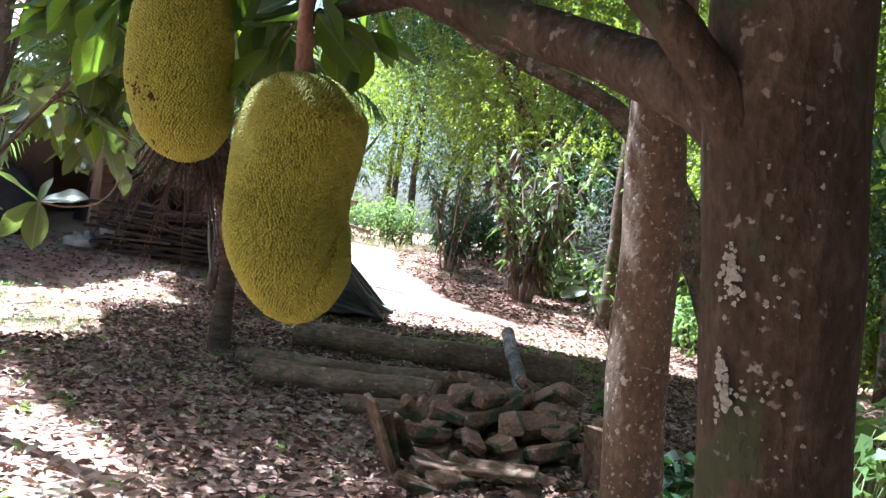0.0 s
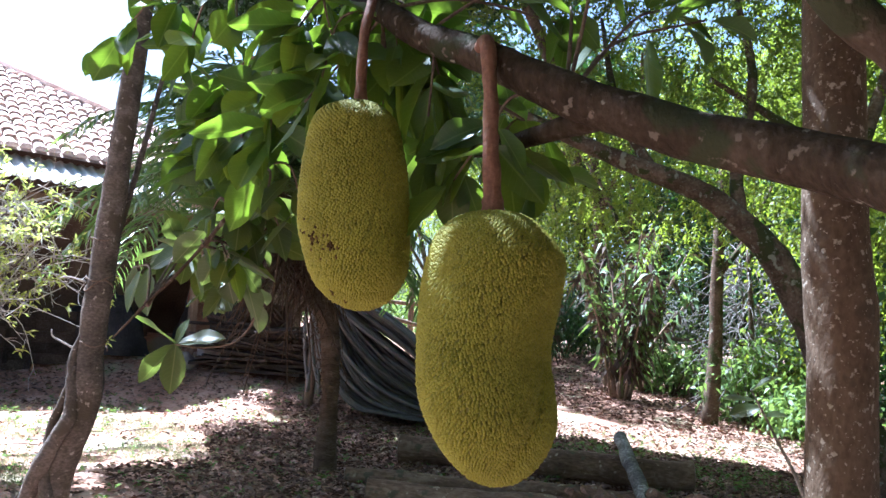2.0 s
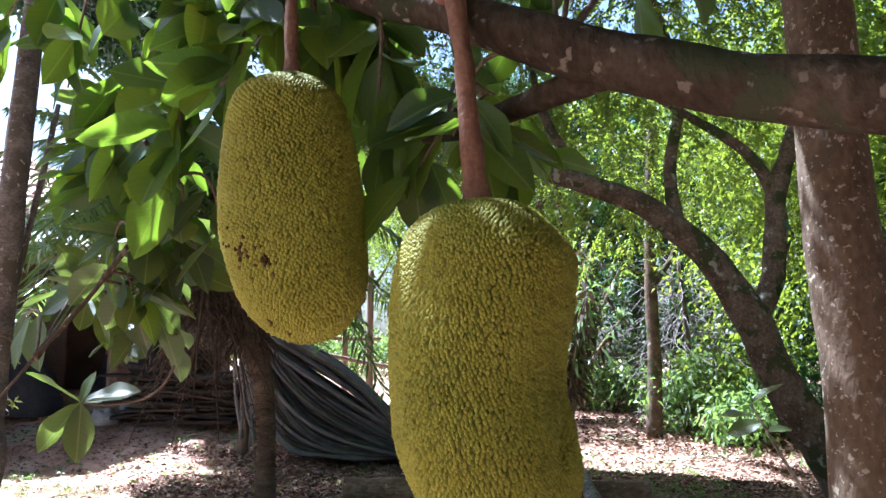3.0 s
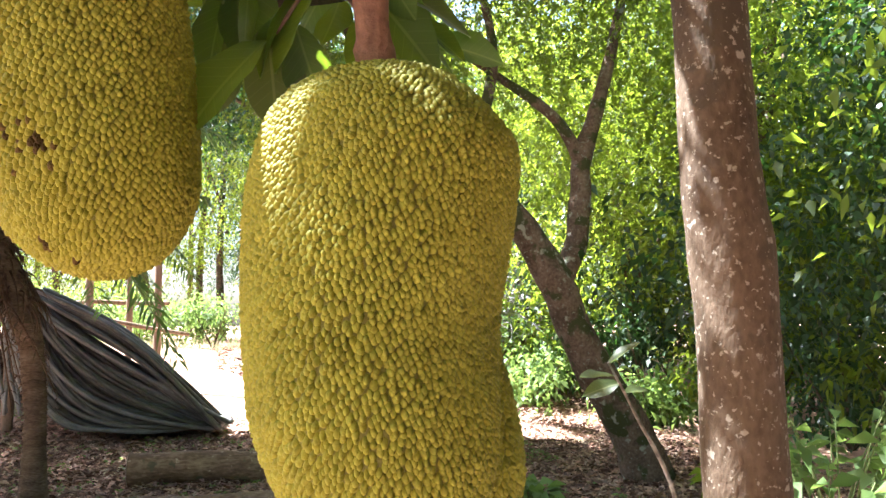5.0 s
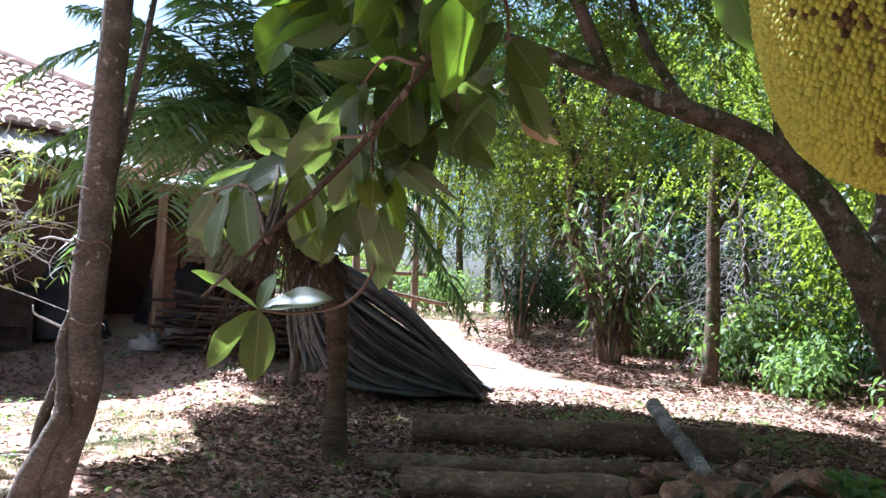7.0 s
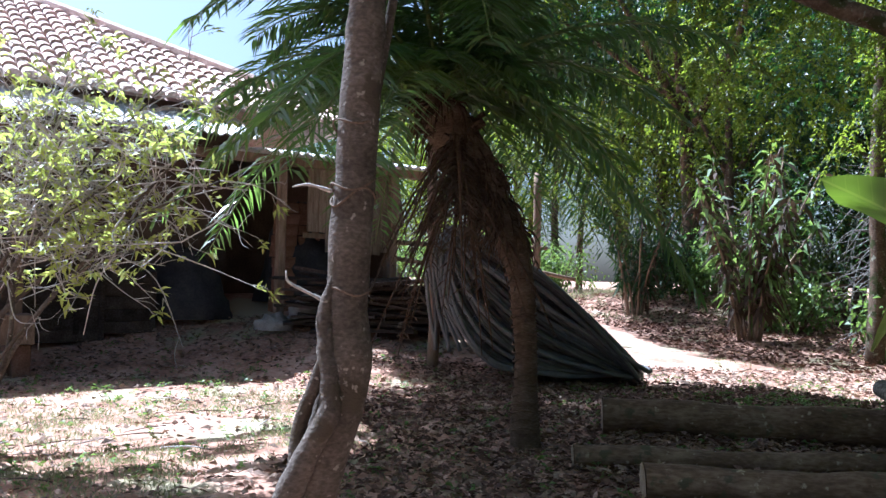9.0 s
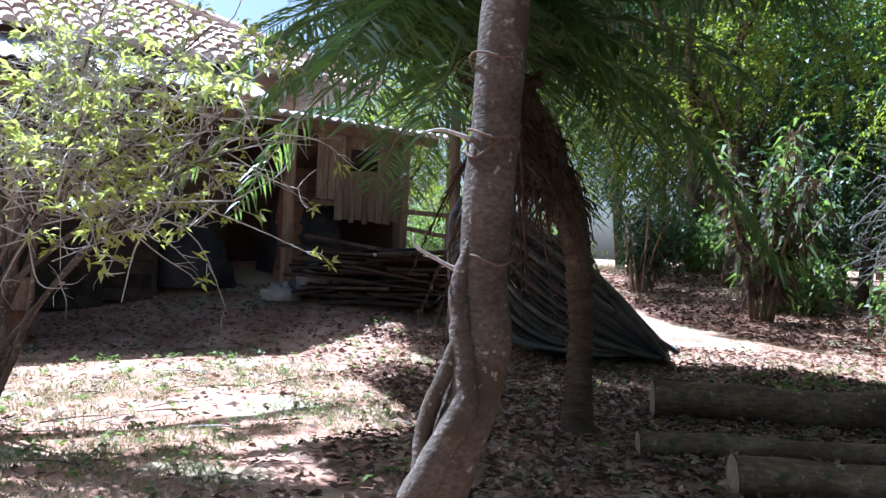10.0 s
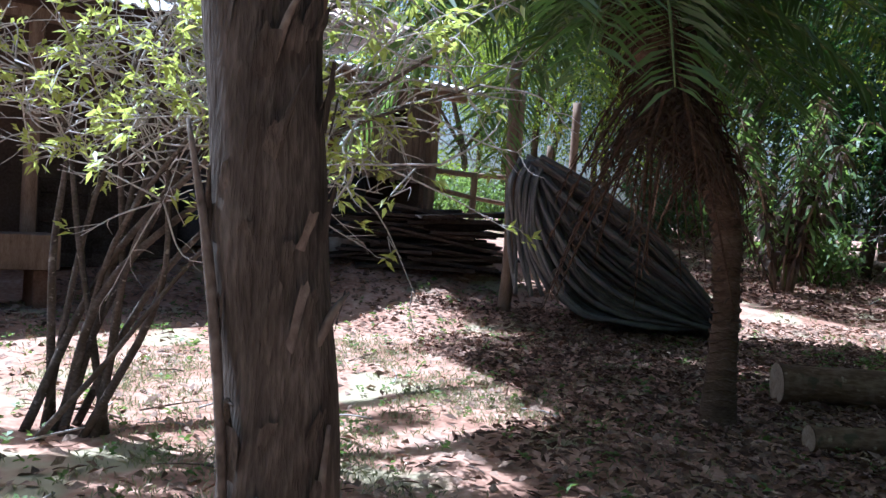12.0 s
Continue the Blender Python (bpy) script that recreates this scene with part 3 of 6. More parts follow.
# limb and leaves added out of view to shade the two fruits
jpart("limb", [(-0.95, 2.40, 2.59), (-1.15, 2.36, 2.85), (-1.45, 2.42, 3.0), (-1.75, 2.65, 3.15), (-2.1, 3.1, 3.35)], [0.018, 0.014, 0.011, 0.008, 0.004], 8, seed=10)
link_quads("foliage", crown_quads([(-1.27 - JACK[0], 2.30 - JACK[1], 3.04, 0.26, 0.17, 0.10), (-1.56 - JACK[0], 2.46 - JACK[1], 3.10, 0.30, 0.17, 0.12)], 11, "simple", 0.17, 0.09, 8, 0.12), M_JACKLEAF, jack)


# more unseen leaves, added to shade the twigs on the left
link_quads("foliage", crown_quads([(-2.0 - JACK[0], 3.1 - JACK[1], 3.38, 0.42, 0.34, 0.14)], 13, "simple", 0.17, 0.09, 8, 0.14), M_JACKLEAF, jack)

# leaf shapes shared by all jackfruit leaves
def leaf_mesh(name, width, fold, curl, twist, material, edge=0.0):
    v, f = [], []
    n, m = 9, 5
    for i in range(n):
        t = i / (n - 1)
        w = width * (math.sin(math.pi * min(0.985, 0.03 + t) ** 1.2)) ** 0.62 if 0 < t < 1 else 0.012
        for j in range(m):
            s = j / (m - 1) * 2 - 1
            x = s * w * 0.5 * (1 + edge * math.sin(9 * t + 2 * s))
            v.append((x, t, fold * abs(s) * w - curl * t * t + twist * s * t * w + 0.015 * math.sin(14 * t) * abs(s)))
    for i in range(n - 1):
        for j in range(m - 1):
            a = i * m + j
            f.append((a, a + 1, a + m + 1, a + m))
    me = bpy.data.meshes.new(name)
    me.from_pydata(v, [], f)
    me.materials.append(material)
    me.shade_smooth()
    return me


GREEN_LEAVES = [leaf_mesh("jack_leaf_shape", w, fo, c, tw, M_JACKLEAF, 0.03) for w, fo, c, tw in ((0.50, 0.18, 0.15, 0.1), (0.56, 0.10, 0.08, -0.15), (0.46, 0.28, 0.25, 0.2), (0.58, 0.14, -0.05, 0.0))]
PALE_LEAVES = [leaf_mesh("pale_leaf_shape", w, fo, c, tw, M_PALELEAF, 0.03) for w, fo, c, tw in ((0.50, 0.12, 0.12, 0.1), (0.55, 0.16, 0.05, -0.1))]
BROWN_LEAVES = [leaf_mesh("brown_leaf_shape", 0.36, 0.5, 0.35, 0.4, M_BROWNLEAF, 0.08)]


def put_leaf(parent, at, way, length, kinds, roll=None, face=None):
    """Lays a leaf at a place with its length along way."""
    y = Vector(way).normalized()
    up = Vector((R.normal(0, 0.5), R.normal(0, 0.5) - 0.15, 1))
    if face is not None:
        up, roll = Vector(face), 0
    x = y.cross(up).normalized()
    z = x.cross(y)
    m = Matrix((x, y, z)).transposed().to_4x4()
    if roll is None:
        roll = R.normal(0, 25)
    m = Matrix.Translation(at) @ m @ Matrix.Rotation(radians(roll), 4, "Y") @ Matrix.Diagonal((length, length, length, 1))
    ob = new("leaf", kinds[int(R.integers(len(kinds)))])
    ob.parent = parent
    ob.matrix_local = m
    return ob


def twig(path, radius, kinds, count, length=0.135, rosette=0.5, hang=0.45, label=""):
    """A twig of the jackfruit tree with leaves set round its outer part."""
    p = [np.array(q) - JACK for q in path]
    v, f = tube(p, np.linspace(radius, radius * 0.5, len(p)), 6, 5, 0.05, 3)
    ob = link("twig", v, f, M_TWIG, jack, label)
    c = catmull(p, 8)
    for k in range(count):
        u = 1 - (1 - rosette) * (k / max(1, count)) * R.uniform(0.5, 1.0)
        at = c[min(len(c) - 1, int(u * (len(c) - 1)))]
        tang = unit(c[-1] - c[-4])
        side = unit(R.normal(0, 1, 3))
        way = unit(tang * 0.5 + side * 0.9 + np.array([0, -0.1, -hang]))
        put_leaf(ob, at + way * 0.015, way, length * R.uniform(0.75, 1.2), kinds)
    return ob


# the bare hanging twig with its rosette of five leaves
ta = [(-1.1, 2.55, 2.12), (-1.25, 3.0, 2.25), (-1.321, 3.35, 1.794), (-1.275, 3.35, 1.618), (-1.337, 3.35, 1.501), (-1.468, 3.35, 1.463), (-1.578, 3.35, 1.467)]
v, f = tube([np.array(q) - JACK for q in ta], [0.006, 0.006, 0.005, 0.005, 0.004, 0.004, 0.004], 6, 6, 0.05, 3)
ros = link("twig", v, f, M_TWIG, jack, "bare drooping twig with five leaves")
node = np.array([-1.578, 3.35, 1.467]) - JACK
for way, ln, kinds, roll in (((-0.85, 0.0, 0.52), 0.21, GREEN_LEAVES[1:2], 62), ((-0.62, -0.1, -0.75), 0.20, PALE_LEAVES, 40), ((0.02, -0.1, -1.0), 0.19, PALE_LEAVES, 70), ((0.98, -0.05, 0.22), 0.20, PALE_LEAVES, 65), ((0.25, 0.1, 0.9), 0.11, PALE_LEAVES, 70)):
    put_leaf(ros, node, way, ln, kinds, roll)

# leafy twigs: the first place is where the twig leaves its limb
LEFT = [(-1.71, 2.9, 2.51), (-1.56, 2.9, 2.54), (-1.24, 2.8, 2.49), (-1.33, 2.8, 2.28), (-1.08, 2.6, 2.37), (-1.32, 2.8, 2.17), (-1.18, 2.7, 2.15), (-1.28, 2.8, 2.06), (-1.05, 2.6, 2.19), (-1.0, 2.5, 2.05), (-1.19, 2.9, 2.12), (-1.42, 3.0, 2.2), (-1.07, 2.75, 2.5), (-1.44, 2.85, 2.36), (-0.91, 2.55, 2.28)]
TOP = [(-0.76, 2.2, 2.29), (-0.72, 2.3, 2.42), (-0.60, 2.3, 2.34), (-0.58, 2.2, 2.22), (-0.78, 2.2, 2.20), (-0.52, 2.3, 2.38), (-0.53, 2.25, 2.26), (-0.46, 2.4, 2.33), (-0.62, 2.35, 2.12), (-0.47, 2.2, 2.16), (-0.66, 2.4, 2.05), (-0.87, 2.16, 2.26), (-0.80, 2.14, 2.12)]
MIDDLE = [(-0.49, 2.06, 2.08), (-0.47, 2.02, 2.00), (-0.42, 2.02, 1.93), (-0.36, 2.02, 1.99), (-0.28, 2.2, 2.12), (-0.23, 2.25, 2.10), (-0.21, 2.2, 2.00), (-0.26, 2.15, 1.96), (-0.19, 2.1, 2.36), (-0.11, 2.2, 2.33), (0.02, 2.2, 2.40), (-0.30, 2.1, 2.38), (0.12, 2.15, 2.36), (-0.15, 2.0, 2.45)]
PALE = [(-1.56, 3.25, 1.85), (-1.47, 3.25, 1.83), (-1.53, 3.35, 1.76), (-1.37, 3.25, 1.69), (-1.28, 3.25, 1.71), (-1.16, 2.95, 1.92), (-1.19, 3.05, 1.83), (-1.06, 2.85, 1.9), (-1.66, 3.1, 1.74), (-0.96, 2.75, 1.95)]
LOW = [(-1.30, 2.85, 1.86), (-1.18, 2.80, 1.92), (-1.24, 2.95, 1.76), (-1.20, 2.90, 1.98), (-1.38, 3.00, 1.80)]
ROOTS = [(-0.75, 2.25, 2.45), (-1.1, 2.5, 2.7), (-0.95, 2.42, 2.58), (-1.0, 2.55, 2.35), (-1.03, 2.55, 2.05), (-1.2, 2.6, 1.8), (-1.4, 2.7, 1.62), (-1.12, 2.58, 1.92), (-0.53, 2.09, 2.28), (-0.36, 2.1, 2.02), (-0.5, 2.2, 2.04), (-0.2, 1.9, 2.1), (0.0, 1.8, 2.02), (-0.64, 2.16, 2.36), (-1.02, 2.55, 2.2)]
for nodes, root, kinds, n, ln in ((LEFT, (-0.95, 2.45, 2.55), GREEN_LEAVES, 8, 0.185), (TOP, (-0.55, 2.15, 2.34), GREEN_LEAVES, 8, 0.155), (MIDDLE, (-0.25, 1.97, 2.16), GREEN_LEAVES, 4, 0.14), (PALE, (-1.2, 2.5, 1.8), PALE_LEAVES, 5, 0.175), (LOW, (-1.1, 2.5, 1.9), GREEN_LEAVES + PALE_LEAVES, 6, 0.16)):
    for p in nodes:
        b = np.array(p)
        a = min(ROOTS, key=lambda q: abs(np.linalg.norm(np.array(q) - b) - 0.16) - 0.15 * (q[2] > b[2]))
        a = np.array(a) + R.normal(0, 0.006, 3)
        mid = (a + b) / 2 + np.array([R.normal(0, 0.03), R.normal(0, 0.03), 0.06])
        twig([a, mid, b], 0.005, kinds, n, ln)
for p, way in (((-1.36, 3.3, 1.79), (0.7, 0.1, -0.5)), ((-0.92, 2.9, 1.95), (0.3, 0, -0.9))):
    put_leaf(ros, np.array(p) - JACK, way, 0.12, BROWN_LEAVES)
# broad leaves hanging just behind the larger fruit's stalk
for p, way, ln, kinds, face in (((-0.43, 2.06, 1.955), (0.12, 0.0, -1.0), 0.135, PALE_LEAVES, (0.2, -1, 0.2)), ((-0.37, 2.02, 2.03), (-0.85, -0.1, -0.45), 0.15, GREEN_LEAVES, (0.2, -0.8, 0.6)), ((-0.34, 2.0, 2.02), (-0.6, 0.0, -0.15), 0.15, GREEN_LEAVES, (0.1, -0.5, 0.8)), ((-0.30, 2.0, 2.0), (0.8, 0.0, -0.35), 0.13, PALE_LEAVES, (-0.2, -0.7, 0.7)), ((-0.47, 2.12, 1.96), (-0.3, 0.1, -0.9), 0.12, PALE_LEAVES, (0.3, -1, 0.1)), ((-0.55, 2.2, 2.02), (0.6, -0.1, 0.35), 0.15, GREEN_LEAVES, (-0.3, -0.9, 0.5))):
    put_leaf(ros, np.array(p) - JACK, way, ln, kinds, face=face)
# lichen patches on the trunk: clusters of small flakes
def lichen(a, z, wide, tall, n, lo, hi):
    verts, faces = [], []
    for _ in range(n):
        fa, fz, s = a + R.normal(0, wide), z + R.normal(0, tall), R.uniform(lo, hi)
        cx = np.interp(fz, [0.9, 1.25, 1.55, 1.9, 2.5], [0.56, 0.525, 0.50, 0.465, 0.43]) - JACK[0]
        o = len(verts)
        for k in range(9):
            q = 2 * math.pi * k / 9
            rr = 0.72 * s * R.uniform(0.5, 1.35)
            b = fa + rr * math.cos(q) / 0.11
            verts.append((cx + 0.1135 * math.cos(b), 1.30 + 0.1135 * math.sin(b) - JACK[1], fz + rr * math.sin(q)))
        verts.append((cx + 0.1142 * math.cos(fa), 1.30 + 0.1142 * math.sin(fa) - JACK[1], fz))
        faces += [(o + k, o + (k + 1) % 9, o + 9) for k in range(9)]
    tagged(link("lichen", verts, faces, M_LICHEN, jack, "pale grey flaky lichen patch"), kind="stuff")


for spec in ((-2.56, 1.548, 0.07, 0.022, 40, 0.003, 0.009), (-2.50, 1.525, 0.06, 0.012, 14, 0.002, 0.007), (-2.60, 1.415, 0.06, 0.014, 20, 0.003, 0.009), (-2.52, 1.385, 0.09, 0.012, 26, 0.003, 0.008), (-2.05, 1.53, 0.10, 0.022, 12, 0.002, 0.006), (-2.0, 1.40, 0.12, 0.03, 12, 0.002, 0.006), (-1.45, 1.99, 0.04, 0.010, 7, 0.003, 0.007), (-1.5, 1.17, 0.08, 0.02, 9, 0.002, 0.006), (-1.7, 1.72, 0.3, 0.08, 16, 0.002, 0.005), (-2.1, 1.25, 0.4, 0.06, 16, 0.002, 0.005), (-1.6, 2.1, 0.4, 0.08, 16, 0.002, 0.006)):
    lichen(*spec)

slim = thing("slim_trunk_tree", (0.70, 2.82, 0), "slender straight tree with smooth brown bark flecked with pale lichen", "tree")
v, f = tube([(0.06, 0, -0.05), (0.05, 0, 0.4), (0.035, 0, 0.8), (-0.005, 0, 1.25), (-0.012, 0, 1.60), (-0.022, 0, 1.75), (-0.045, 0, 2.0), (-0.06, 0.0, 2.4), (-0.08, 0.02, 3.0), (-0.1, 0.05, 4.2), (0.0, 0.2, 6.5)], [0.125, 0.104, 0.099, 0.098, 0.098, 0.103, 0.094, 0.090, 0.085, 0.08, 0.05], 24, 7, 0.03, 11)
link("trunk", v, f, M_BARK_SLIM, slim)
v, f = tube([(-0.05, 0.02, 5.0), (0.5, 0.4, 5.8), (1.0, 0.9, 6.6)], [0.05, 0.035, 0.015], 8, 5)
link("limb", v, f, M_BARK_SLIM, slim)
link_quads("crown", crown_quads([(0.3, 0.6, 6.6, 2.0, 1.8, 1.2)], 500, "simple", 0.13, 0.06, 9, 0.25), M_TREELEAF, slim)


# ---- jackfruits ----
def fruit(at, length, left, right, drift, n, label="", scar=None, seed=0, depth=0.95, crease=0.0):
    """A jackfruit hanging from its top, its outline given on two sides, closely set with blunt spikes."""
    ob = thing("jackfruit", at, label, "jackfruit", "hanging jackfruits")
    rg = np.random.default_rng(seed)
    lp = catmull([(p[0], p[1], 0) for p in left], 10)
    rp = catmull([(p[0], p[1], 0) for p in right], 10)

    def surf(t, a):
        c = np.cos(a)
        w = np.clip(0.5 + 0.62 * c, 0, 1)
        rl, rr = np.interp(t, lp[:, 0], lp[:, 1]), np.interp(t, rp[:, 0], rp[:, 1])
        r = rl * (1 - w) + rr * w
        wob = 1 + 0.025 * np.sin(3 * a + 4 * t + seed) + 0.02 * np.sin(2 * a - 7 * t + 2 * seed)
        fold = (a + math.pi) % (2 * math.pi) - math.pi + 0.3 + 2.4 * (t - 0.55)
        r = r - crease * np.exp(-(fold / 0.16) ** 2) * np.clip((t - 0.5) / 0.15, 0, 1) * np.clip((1 - t) / 0.1, 0, 1)
        return np.stack([r * c * wob + drift * t * t, r * np.sin(a) * depth * wob, -length * t], axis=-1)

    nt, na = 70, 64
    T, A = np.meshgrid(0.5 - 0.5 * np.cos(np.pi * np.linspace(0.0, 1.0, nt)), np.linspace(0, 2 * math.pi, na, endpoint=False), indexing="ij")
    v = surf(T, A).reshape(-1, 3)
    f = [(i * na + k, (i + 1) * na + k, (i + 1) * na + (k + 1) % na, i * na + (k + 1) % na) for i in range(nt - 1) for k in range(na)]
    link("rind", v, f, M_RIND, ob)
    ts = np.linspace(0.003, 0.997, 1500)
    ring = 0.5 * (np.interp(ts, lp[:, 0], lp[:, 1]) + np.interp(ts, rp[:, 0], rp[:, 1]))
    dr = np.gradient(ring, ts * length)
    w = ring * np.sqrt(1 + np.minimum(dr * dr, 30))
    cum = np.cumsum(w) / w.sum()
    k = np.arange(n)
    t = np.interp((k + 0.5) / n, cum, ts)
    a = (k * 2.399963) % (2 * math.pi)
    t = np.clip(t + rg.normal(0, 0.0014, n), 0.001, 0.999)
    a = a + rg.normal(0, 0.010, n)
    p = surf(t, a)
    e = 1e-3
    dt = surf(np.clip(t + e, 0, 1), a) - surf(np.clip(t - e, 0, 1), a)
    da = surf(t, a + e) - surf(t, a - e)
    nrm = unit(np.cross(dt, da))
    centre = np.stack([drift * t * t, 0 * t, p[:, 2]], axis=-1)
    nrm[np.sum(nrm * (p - centre), axis=1) < 0] *= -1
    nrm[t < 0.02] = (0, 0, 1)
    nrm[t > 0.985] = (0, 0, -1)
    u = unit(np.cross(nrm, np.array([0.1, 0.2, 1.0])))
    vv = np.cross(nrm, u)
    area = 2 * math.pi * (w.sum() * (ts[1] - ts[0]) * length) / n
    size = 0.77 * math.sqrt(area) * rg.uniform(0.85, 1.12, n)
    high = 0.0046 * rg.uniform(0.8, 1.2, n)
    lean_v = nrm + 0.42 * np.array([0, 0, -1.0]) + rg.normal(0, 0.10, nrm.shape)
    rings, segs = [], 7
    turn = rg.uniform(0, 6, n)
    for rr, hh in ((1.0, -0.28), (0.76, 0.42), (0.42, 0.86)):
        for s in range(segs):
            ang = 2 * math.pi * s / segs + turn
            rings.append(p + (u * np.cos(ang)[:, None] * 0.90 + vv * np.sin(ang)[:, None] * 1.22) * (size * rr)[:, None] + lean_v * (high * hh)[:, None])
    rings.append(p + lean_v * (high * 1.04)[:, None])
    V = np.stack(rings, axis=1)
    m = V.shape[1]
    one = []
    for ring_i in range(2):
        for s in range(segs):
            b0, b1 = ring_i * segs + s, ring_i * segs + (s + 1) % segs
            one.append((b0, b1, b1 + segs, b0 + segs))
    for s in range(segs):
        one.append((2 * segs + s, 2 * segs + (s + 1) % segs, 3 * segs))
    hurt = np.zeros(n, bool)
    if scar:
        for (st, sa, sw, part_of) in scar:
            d = np.hypot((t - st) * length, ((a - sa + math.pi) % (2 * math.pi) - math.pi) * 0.12)
            hurt |= (d < sw) & (rg.uniform(0, 1, n) < part_of)
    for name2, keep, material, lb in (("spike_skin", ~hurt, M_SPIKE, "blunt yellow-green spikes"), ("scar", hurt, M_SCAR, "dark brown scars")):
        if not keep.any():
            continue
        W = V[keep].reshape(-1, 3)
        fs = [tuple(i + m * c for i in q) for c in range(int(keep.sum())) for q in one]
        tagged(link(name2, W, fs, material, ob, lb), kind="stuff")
    return ob


fruit((-0.628, 2.0, 2.09), 0.45, [(0, 0.01), (0.03, 0.06), (0.10, 0.100), (0.28, 0.112), (0.53, 0.119), (0.66, 0.118), (0.84, 0.100), (0.94, 0.068), (0.985, 0.03), (1, 0.004)],
      [(0, 0.01), (0.03, 0.045), (0.10, 0.075), (0.23, 0.092), (0.38, 0.104), (0.58, 0.112), (0.74, 0.112), (0.84, 0.100), (0.94, 0.066), (0.985, 0.03), (1, 0.004)], 0.03, 7600,
      "ripe yellow-green jackfruit with brown scars, hanging from its stalk", [(0.715, -2.05, 0.013, 0.5), (0.725, -1.85, 0.010, 0.7), (0.70, -2.3, 0.012, 0.35), (0.72, -2.05, 0.045, 0.08), (0.93, -2.2, 0.008, 0.6), (0.975, -1.9, 0.006, 0.6), (0.62, -2.6, 0.03, 0.08)], 2)
fruit((-0.312, 1.88, 1.85), 0.525, [(0, 0.01), (0.02, 0.06), (0.06, 0.095), (0.125, 0.118), (0.3, 0.137), (0.6, 0.148), (0.7, 0.144), (0.8, 0.126), (0.9, 0.092), (0.97, 0.05), (1, 0.004)],
      [(0, 0.01), (0.02, 0.06), (0.06, 0.090), (0.125, 0.122), (0.18, 0.134), (0.3, 0.126), (0.5, 0.106), (0.65, 0.116), (0.78, 0.118), (0.9, 0.086), (0.97, 0.045), (1, 0.004)], 0.03, 11600,
      "larger yellow-green jackfruit with a waist, hanging from its stalk", None, 5, crease=0.013)
for pts, rad in (([(-0.318, 1.88, 1.83), (-0.325, 1.875, 1.88), (-0.335, 1.87, 1.97), (-0.345, 1.89, 2.1), (-0.36, 1.92, 2.20), (-0.37, 1.97, 2.21)], [0.026, 0.019, 0.016, 0.0155, 0.017, 0.022]),
                 ([(-0.632, 2.0, 2.07), (-0.636, 2.005, 2.12), (-0.642, 2.02, 2.25), (-0.640, 2.10, 2.40), (-0.66, 2.18, 2.39)], [0.018, 0.0125, 0.0115, 0.0115, 0.014])):
    v, f = tube(pts, rad, 12, 6, 0.10, 4)
    tagged(link("fruit_stalk", v, f, M_STALK), "thick reddish brown stalk holding a jackfruit", "fruit stalk", "fruit stalks")

# ---- grey tree beside the way ----
grey = thing("grey_tree", (-3.02, 5.18, 0), "young grey-barked tree with a crooked buttressed foot", "tree")
v, f = tube([(-0.10, 0, -0.05), (-0.07, 0.0, 0.3), (0.0, 0, 0.6), (0.07, 0, 0.85), (0.11, 0, 1.05), (0.105, 0, 1.3), (0.115, 0, 1.7), (0.135, 0, 2.2), (0.17, 0, 3.0), (0.2, 0.1, 5.0)], [0.15, 0.115, 0.092, 0.092, 0.095, 0.082, 0.082, 0.079, 0.07, 0.04], 20, 8, 0.06, 21)
link("trunk", v, f, M_BARK_GREY, grey)
for pts, rad in (([(-0.18, -0.03, -0.05), (-0.165, -0.05, 0.25), (-0.11, -0.10, 0.5), (-0.01, -0.115, 0.72), (0.07, -0.10, 0.9), (0.05, -0.075, 1.08), (0.03, -0.06, 1.25), (0.06, -0.05, 1.4)], [0.09, 0.068, 0.056, 0.048, 0.043, 0.038, 0.03, 0.012]),
                 ([(-0.02, -0.09, -0.05), (0.0, -0.095, 0.3), (-0.05, -0.09, 0.55), (-0.055, -0.07, 0.8), (0.01, -0.08, 1.0), (0.06, -0.085, 1.2)], [0.07, 0.045, 0.036, 0.03, 0.025, 0.01])):
    v, f = tube(pts, rad, 12, 8, 0.10, 22)
    link("root", v, f, M_BARK_GREY, grey, "twisted stem grown against the trunk")
for z, a0, tilt in ((1.70, 0.0, 0.02), (1.66, 0.5, -0.03), (1.95, 0.2, 0.015), (1.30, 0.4, 0.02)):
    ring = [(0.113 + 0.086 * math.cos(a0 + k * 0.45), 0.086 * math.sin(a0 + k * 0.45), z + tilt * math.sin(k) + 0.004 * k) for k in range(15)]
    v, f = tube(ring, [0.0045] * 15, 6, 3, 0.2)
    link("vine", v, f, M_TWIG, grey, "pale dry vine wound round the bark")
for pts in ([(0.02, -0.03, 1.30), (-0.06, -0.06, 1.34), (-0.11, -0.08, 1.37), (-0.12, -0.08, 1.41)], [(0.04, -0.05, 1.72), (-0.04, -0.09, 1.74), (-0.1, -0.1, 1.73)]):
    v, f = tube(pts, np.linspace(0.008, 0.003, len(pts)), 7, 5, 0.15)
    link("broken_twig", v, f, M_DEADTWIG, grey, "broken dry twig")
v, f = tube([(0.16, 0.05, 2.0), (0.23, 0.1, 2.5), (0.30, 0.15, 3.1)], [0.022, 0.02, 0.015], 8, 5)
link("limb", v, f, M_BARK_GREY, grey)
v, f = tube([(0.19, 0.1, 4.2), (-0.6, 0.8, 5.2), (-1.2, 1.4, 6.0)], [0.05, 0.035, 0.015], 8, 5)
link("limb", v, f, M_BARK_GREY, grey)
